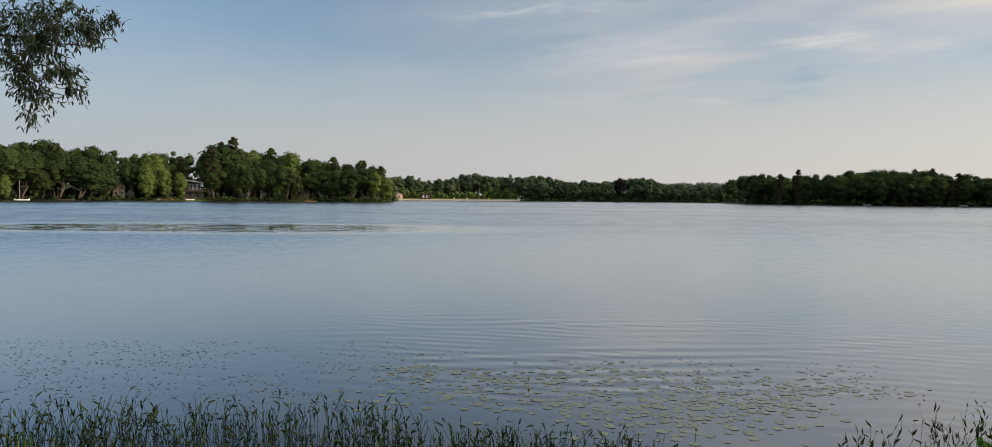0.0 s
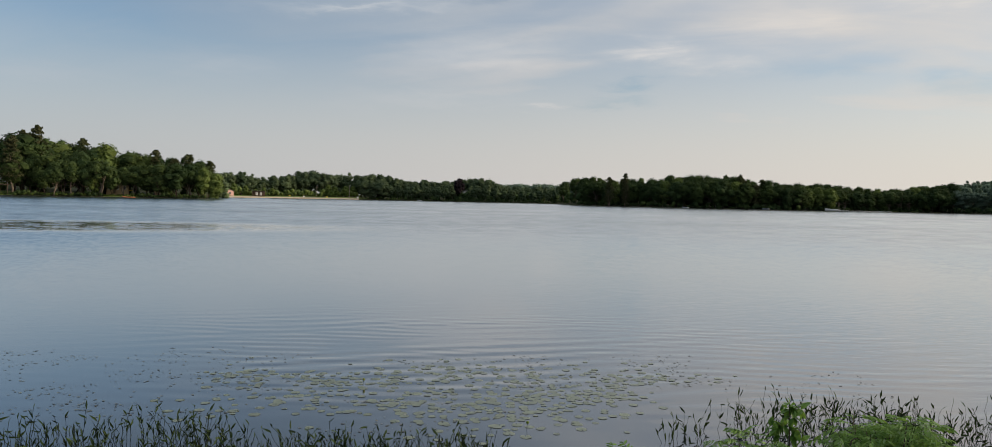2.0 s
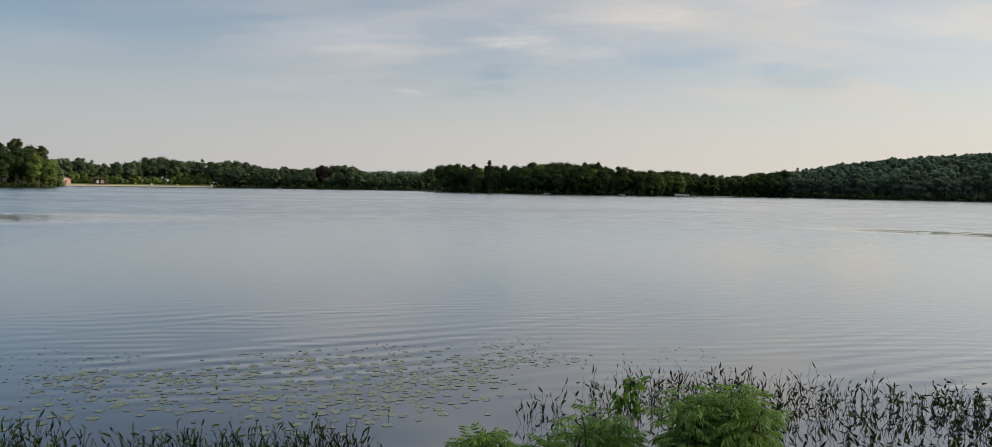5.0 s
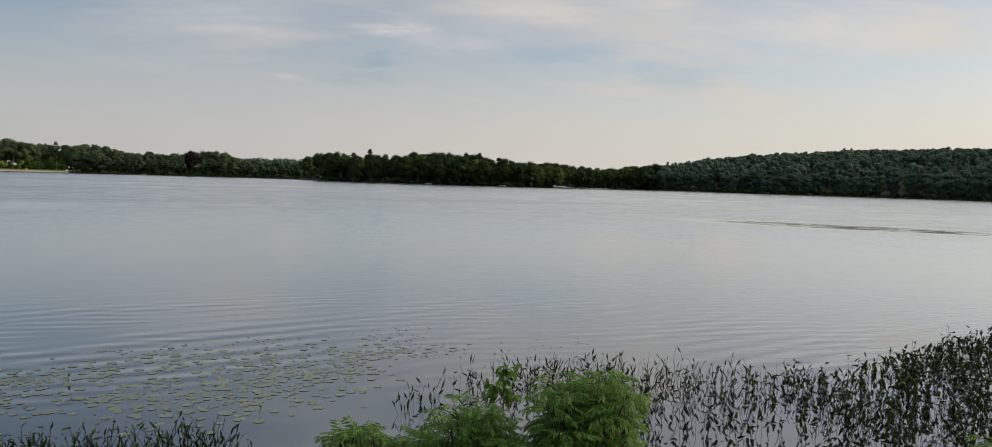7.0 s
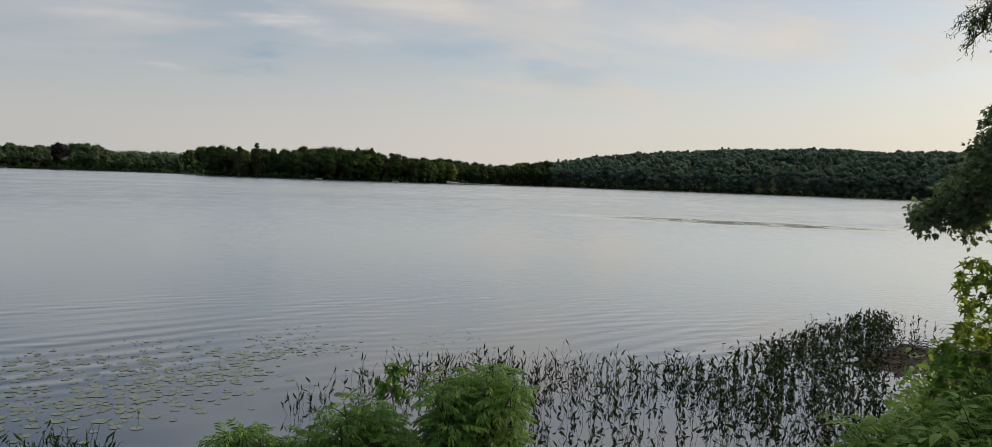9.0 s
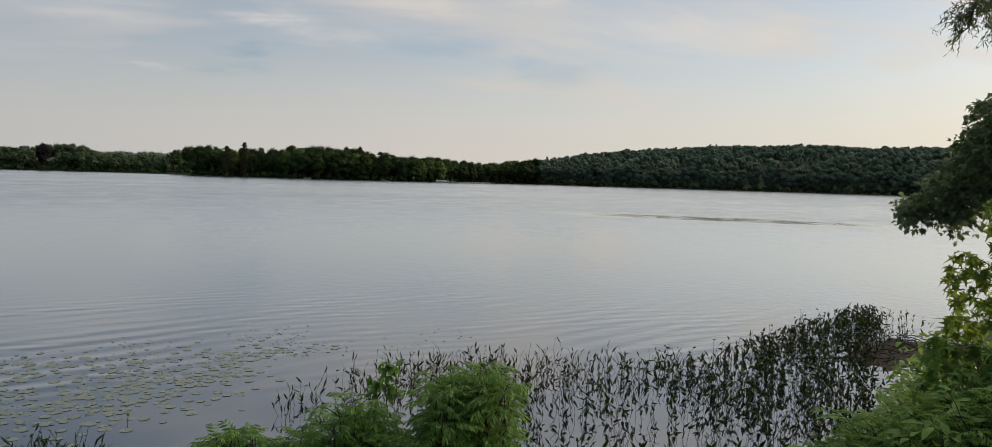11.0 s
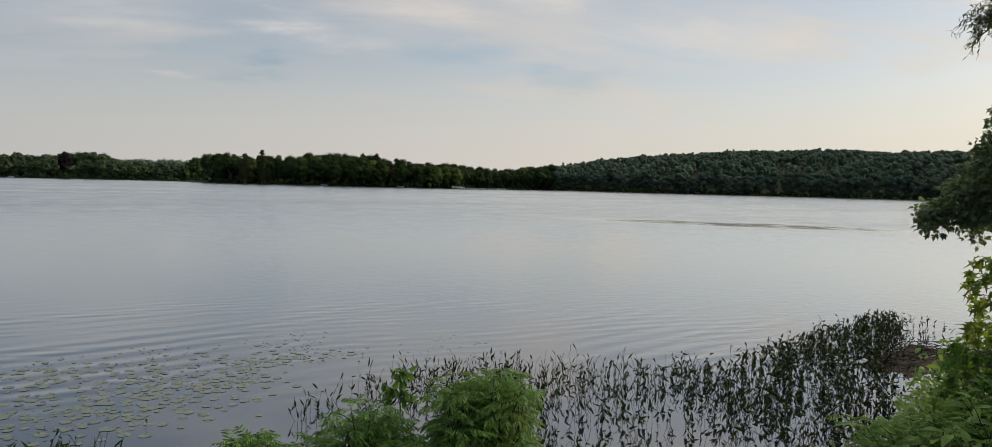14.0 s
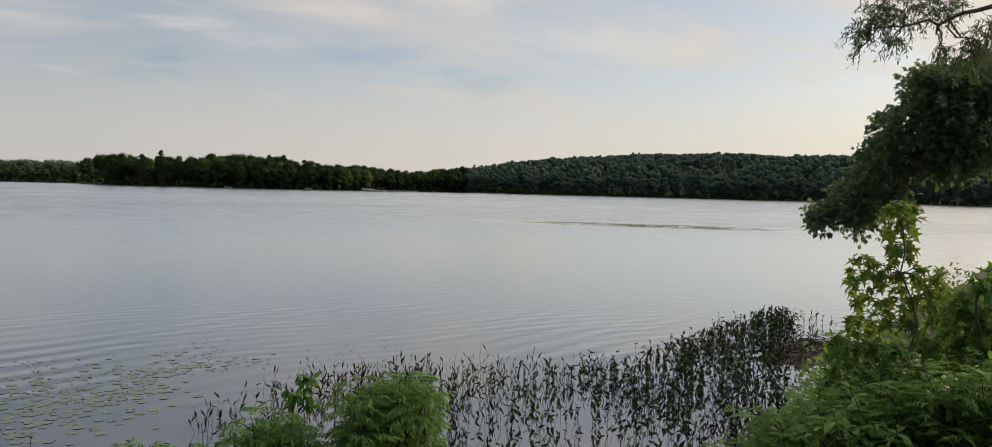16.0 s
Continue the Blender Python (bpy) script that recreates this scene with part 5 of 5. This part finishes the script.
# ---- boats, houses and small things of the far shore ----
def hull(length, beam, depth, n=12, m=7, flat_stern=0.7, rise=0.35):
    """An open hull: sections from stern to bow, with an inner skin."""
    def skin(inset):
        rows = []
        for i in range(n):
            t = i / (n - 1)
            w = beam / 2 * (flat_stern + (1 - flat_stern) * math.sin(min(1, t * 2.2) * math.pi / 2)) * (1 - max(0, (t - 0.45) / 0.55) ** 2.2) - inset
            w = max(w, 0.01)
            top = depth * (1 + rise * t ** 3)
            keel = depth * 0.5 * max(0, t - 0.6) ** 1.5 + inset
            rows.append([(w * math.sin(a), -length / 2 + length * t - inset * (t - 0.5), keel + (top - keel) * (1 - math.cos(a) ** 0.8 if math.cos(a) > 0 else 1)) for a in np.linspace(-math.pi / 2, math.pi / 2, m)])
        return rows
    v, t = [], []
    for s, inset in ((0, 0.0), (1, 0.05)):
        base = len(v)
        for row in skin(inset):
            v += row
        for i in range(n - 1):
            for j in range(m - 1):
                p = base + i * m + j
                q = [(p, p + 1, p + m + 1), (p, p + m + 1, p + m)]
                t += [x[::-1] for x in q] if s else q
        t += [(base, base + j + 1, base + j) for j in range(1, m - 1)]
    k = n * m
    for i in range(n - 1):
        for j in (0, m - 1):
            p = i * m + j
            t += [(p, p + m, p + m + k), (p, p + m + k, p + k)]
    return np.array(v), np.array(t)


def spot(az, d, z=None, spin=0.0):
    x, y = polar(az, d)
    return pose(x, y, float(ground_z(x, y)) if z is None else z, 0, 0, spin + az)


def build_boats():
    b = thing("sailboat", "small white sailing dinghy with a bare wooden mast", "boat", spot(32.2, 358, -0.12, 88))
    part("hull", hull(5.2, 1.8, 0.62), WHITE, b, smooth=True)
    part("mast", tube([(0, 0.6, 0.3), (0, 0.6, 4), (0, 0.58, 8.2)], [0.14, 0.13, 0.09], 6), PALE_BARK, b)
    part("boom", tube([(0, 0.5, 1.3), (0, -2.0, 1.35)], 0.06, 6), DARK_WOOD, b)
    part("outboard_motor", box(-0.2, 0.2, -2.95, -2.5, 0.3, 1.15, 0.06), WHITE, b)
    b = thing("rowboat", "low dark red rowboat on the water", "boat", spot(29.7, 352, -0.10, 90))
    part("hull", hull(5.6, 1.5, 0.6), DARK_HULL, b, smooth=True)
    for y in (-1.3, 0.2, 1.4):
        part("seat", box(-0.62, 0.62, y - 0.15, y + 0.15, 0.36, 0.41), DARK_WOOD, b)
    part("outboard_motor", box(-0.15, 0.15, -3.1, -2.75, 0.3, 0.95, 0.05), ROOF, b)
    for az, d, mat, lab, ln, spin in ((23.5, 377, RED, "red kayak lying on the grassy shore", 4.2, 80), (22.15, 377.5, WHITE, "white canoe lying on the grassy shore", 4.6, 98), (13.85, 371.5, ORANGE, "orange canoe lying at the water's edge", 5.2, 88), (24.3, 378, METAL, "grey aluminium skiff pulled up on the shore", 4.0, 70)):
        b = thing("canoe", lab, "boat", spot(az, d, None, spin))
        part("hull", hull(ln, 0.9, 0.5, flat_stern=0.15), mat, b, smooth=True)
        part("thwart", box(-0.4, 0.4, -0.06, 0.06, 0.38, 0.42), DARK_WOOD, b)
    # motorboat under way with a wake of foam
    b = thing("motorboat", "white motorboat on the open water", "boat", spot(-36.1, 432, -0.1, 98))
    part("hull", hull(6.4, 2.3, 1.0, rise=0.5), WHITE, b, smooth=True)
    part("windscreen", box(-0.85, 0.85, 0.35, 0.45, 0.95, 1.5, 0.03), GLASS, b)
    part("deck", box(-0.95, 0.95, 0.5, 2.1, 0.90, 0.98, 0.02), WHITE, b)
    part("seat", box(-0.8, 0.8, -1.6, -1.1, 0.55, 1.15, 0.06), DARK_HULL, b)
    part("outboard_motor", box(-0.25, 0.25, -3.7, -3.1, 0.4, 1.5, 0.08), ROOF, b)
    rng = np.random.default_rng(90)
    n = 500
    u = rng.random(n) ** 1.4 * 26 + 3
    at = np.stack([rng.normal(size=n) * (0.5 + u * 0.05), -u, 0.12 + rng.random(n) * 0.35 * np.exp(-u / 9)], 1)
    wk = part("foam_wake", leaves(TUFT, at, rng.normal(size=(n, 3)), np.tile((0, 0, 1.0), (n, 1)), rng.uniform(0.2, 0.5, n), 0.1, 0.2), WHITE)
    wk.matrix_basis = spot(-36.1, 432, 0.0, 98)
    tagged(wk, "white foam trailing behind the motorboat", "wake", kind="stuff")
    for az, d in ((-26.2, 398), (-6.3, 552), (-31.8, 408)):
        b = thing("moored_boat", "small white boat moored by the wooded shore", "boat", spot(az, d, -0.1, 80))
        part("hull", hull(3.4, 1.4, 0.6), METAL, b, smooth=True)
        part("seat", box(-0.6, 0.6, -0.7, -0.35, 0.45, 0.52), DARK_WOOD, b)


build_boats()


def window(parent, x0, x1, z0, z1, y, mat=None):
    w = part("window", box(x0, x1, y - 0.06, y + 0.02, z0, z1), GLASS, parent)
    for a, b, c, d in ((x0 - 0.1, x0, z0 - 0.1, z1 + 0.1), (x1, x1 + 0.1, z0 - 0.1, z1 + 0.1), (x0, x1, z1, z1 + 0.1), (x0, x1, z0 - 0.1, z0)):
        part("frame", box(a, b, y - 0.12, y, c, d), mat or WHITE, w)


def gable(w, d, eave, ridge, over=0.5):
    bm = bmesh.new()
    x, y = w / 2 + over, d / 2 + over
    pts = [(-x, -y, eave), (x, -y, eave), (0, -y, ridge), (-x, y, eave), (x, y, eave), (0, y, ridge)]
    lo = [bm.verts.new((a, b, c - 0.25)) for a, b, c in pts]
    hi = [bm.verts.new(p) for p in pts]
    for f in ((0, 3, 5, 2), (2, 5, 4, 1)):
        bm.faces.new([hi[i] for i in f]); bm.faces.new([lo[i] for i in reversed(f)])
    for a, b in ((0, 3), (3, 5), (5, 4), (4, 1), (1, 2), (2, 0)):
        bm.faces.new((hi[b], hi[a], lo[a], lo[b]))
    bmesh.ops.recalc_face_normals(bm, faces=bm.faces[:])
    return bm


def gable_wall(w, d, eave, ridge):
    bm = box(-w / 2, w / 2, -d / 2, d / 2, -1.5, eave)
    for y in (-d / 2, d / 2):
        a, b, c = bm.verts.new((-w / 2, y, eave)), bm.verts.new((w / 2, y, eave)), bm.verts.new((0, y, ridge - 0.3))
        bm.faces.new((a, b, c) if y < 0 else (a, c, b))
    return bm


def house(name, az, d, w, dep, eave, ridge, wall, label, spin=0.0, panes=3, z=None):
    h = thing(name, label, "house", spot(az, d, z, spin))
    part("wall", gable_wall(w, dep, eave, ridge), wall, h)
    part("roof", gable(w, dep, eave, ridge), ROOF, h)
    for k in range(panes):
        x = -w / 2 + w * (k + 0.5) / panes
        window(h, x - 0.55, x + 0.55, 1.0, 2.4, -dep / 2)
        if eave > 4.5:
            window(h, x - 0.5, x + 0.5, 3.6, 4.9, -dep / 2)
    part("door", box(-w * 0.12 - 0.5, -w * 0.12 + 0.4, -dep / 2 - 0.07, -dep / 2 + 0.02, -0.6, 0.85), DARK_WOOD, h)
    return h


def build_houses():
    # modern white lake house with a deck on posts
    h = thing("lake_house", "modern dark house with white slanted roof and deck", "house", spot(21.75, 386, 0.7, 0))
    part("wall", box(-5.0, 3.6, -3, 4, 0, 4.0), DARK_WOOD, h)
    upper = part("wall", box(-3.2, 2.4, -2.4, 3.6, 4.0, 7.6), DARK_WOOD, h)
    bm = bmesh.new()
    lo = [bm.verts.new(p) for p in ((-4.2, -3.6, 8.8), (3.6, -3.6, 7.5), (3.6, 4.6, 7.5), (-4.2, 4.6, 8.8))]
    hi = [bm.verts.new(v.co + Vector((0, 0, 0.45))) for v in lo]
    bm.faces.new(lo[::-1]); bm.faces.new(hi)
    for i in range(4):
        bm.faces.new((lo[i], lo[(i + 1) % 4], hi[(i + 1) % 4], hi[i]))
    part("roof", bm, WHITE, h)
    part("deck", box(-8.5, 6.5, -6.0, -2.4, 3.7, 4.1), DARK_WOOD, h)
    for x in (-8, -4.5, -1, 2.5, 6):
        part("post", box(x - 0.12, x + 0.12, -5.8, -5.55, -0.6, 3.7), DARK_WOOD, h)
        part("railing_post", box(x - 0.05, x + 0.05, -5.95, -5.85, 4.1, 5.1), METAL, h)
    part("rail", box(-8.4, 6.4, -5.96, -5.88, 5.05, 5.12), METAL, h)
    for x in (-2.6, -0.8, 1.0):
        window(h, x, x + 1.3, 4.5, 7.0, -2.4)
    for x in (-4.0, -1.4, 1.2):
        window(h, x, x + 1.8, 0.9, 3.0, -3.0, DARK_WOOD)
    house("house", 26.65, 384, 5, 6, 5.4, 7.4, TAN, "tan wooden house half hidden among shore trees", 10, 2, 1.6)
    house("house", 14.5, 390, 9, 7, 3.0, 5.0, TAN, "low tan cottage between the shore trees", -8, 3, 2.4)
    house("house", 30.9, 400, 9, 8, 3.4, 5.6, WHITE, "pale cottage behind the shore trees", 0, 3, 2.0)
    house("white_house", -9.85, 590, 7.5, 7, 5.0, 7.2, WHITE, "white two-storey house beside a dark purple beech", 12, 3, 1.8)
    house("bath_house", 7.45, 548, 5.5, 5, 3.0, 4.4, PINK, "small pink bath house at the end of the beach", 25, 1, 1.2)
    p = thing("pavilion", "open beach pavilion with dark roof and white panels", "shelter", spot(5.38, 556, 1.2))
    part("roof", box(-4.6, 4.6, -3, 3, 3.2, 3.7, 0.05), ROOF, p)
    for x in (-4.2, -1.6, 1.6, 4.2):
        part("post", box(x - 0.15, x + 0.15, -2.8, -2.5, 0, 3.2), DARK_WOOD, p)
    part("back_wall", box(-4.4, 4.4, 2.5, 2.7, 0, 3.2), DARK_WOOD, p)
    for x in (-1.3, 1.5):
        part("panel", box(x - 0.7, x + 0.7, -2.6, -2.5, 0.5, 2.6), WHITE, p)
    for az, hh in ((1.28, 9.5), (-1.1, 10.0)):
        q = thing("light_pole", "tall thin pole standing on the beach", "pole", spot(az, 566))
        part("shaft", tube([(0, 0, -0.3), (0, 0, hh * 0.5), (0, 0, hh)], [0.17, 0.14, 0.1], 6), PALE_BARK, q)
        part("arm", tube([(0, 0, hh - 0.2), (0.9, 0, hh)], 0.06, 5), METAL, q)
    for az, mat, lab in ((3.2, YELLOW, "yellow marker buoy post on the beach"), (2.2, WHITE, "white lifeguard chair on the beach"), (0.55, YELLOW, "yellow sign board on the beach"), (-1.7, WHITE, "white board by the end of the beach")):
        q = thing("beach_post", lab, "sign", spot(az, 562))
        part("post", box(-0.08, 0.08, -0.08, 0.08, -0.2, 1.2), METAL, q)
        part("board", box(-0.6, 0.6, -0.12, -0.08, 0.9, 1.9), mat, q)
    q = thing("yellow_canopy", "bright yellow canopy beside the cottage", "canopy", spot(13.75, 390, None))
    part("cover", box(-1.2, 1.2, -1, 1, 2.0, 2.4, 0.12), YELLOW, q)
    for x in (-1.1, 1.1):
        part("leg", box(x - 0.05, x + 0.05, -0.05, 0.05, -0.3, 2.0), METAL, q)


build_houses()


def strip(name, a0, a1, w0, w1, lift, mat, label, category):
    """A strip of ground that follows the far shore between two setbacks."""
    az = np.linspace(a0, a1, 60)
    v, t = [], []
    for i, a in enumerate(az):
        for k in range(6):
            d = float(along_az(FAR, a)) + w0 + (w1 - w0) * k / 5
            x, y = polar(a, d)
            v.append((x, y, float(ground_z(x, y)) + lift))
    for i in range(59):
        for k in range(5):
            p = i * 6 + k
            t += [(p, p + 6, p + 7), (p, p + 7, p + 1)]
    tagged(part(name, (v, t), mat, smooth=True), label, category, kind="structure")


strip("beach", 7.95, -1.8, -1.0, 16, 0.05, SAND, "strip of pale sand beach across the lake", "beach")
strip("lawn", 7.5, -2.2, 16.5, 32, 0.05, LAWN, "green grass behind the beach", "lawn")
strip("shore_lawn", 24.6, 20.6, 1.0, 30, 0.06, LAWN, "mown grass slope below the lake house", "lawn")
strip("cottage_lawn", 15.4, 13.2, 1.0, 26, 0.06, LAWN, "rough grass slope below the cottage", "lawn")
strip("clearing", -39.2, -41.4, 0.0, 9, 0.06, LAWN, "small open clearing on the far shore", "lawn")


def build_snags():
    rng = np.random.default_rng(99)
    for az, d, h in ((-54.8, 461, 14), (-50.4, 463, 10)):
        s = thing("dead_tree", "bare pale dead tree at the foot of the hill", "tree", spot(az, d))
        part("trunk", tube(curve_between(rng, (0, 0, -0.5), (0.4, 0, h), 7, 0, 0.01), np.linspace(0.22, 0.05, 7), 6), PALE_BARK, s)
        for k in range(5):
            z = h * rng.uniform(0.35, 0.9)
            part("branch", tube(curve_between(rng, (0.2, 0, z), (rng.normal() * 1.6, rng.normal(), z + rng.uniform(0.6, 2.2)), 4), np.linspace(0.07, 0.02, 4), 4), PALE_BARK, s)


build_snags()
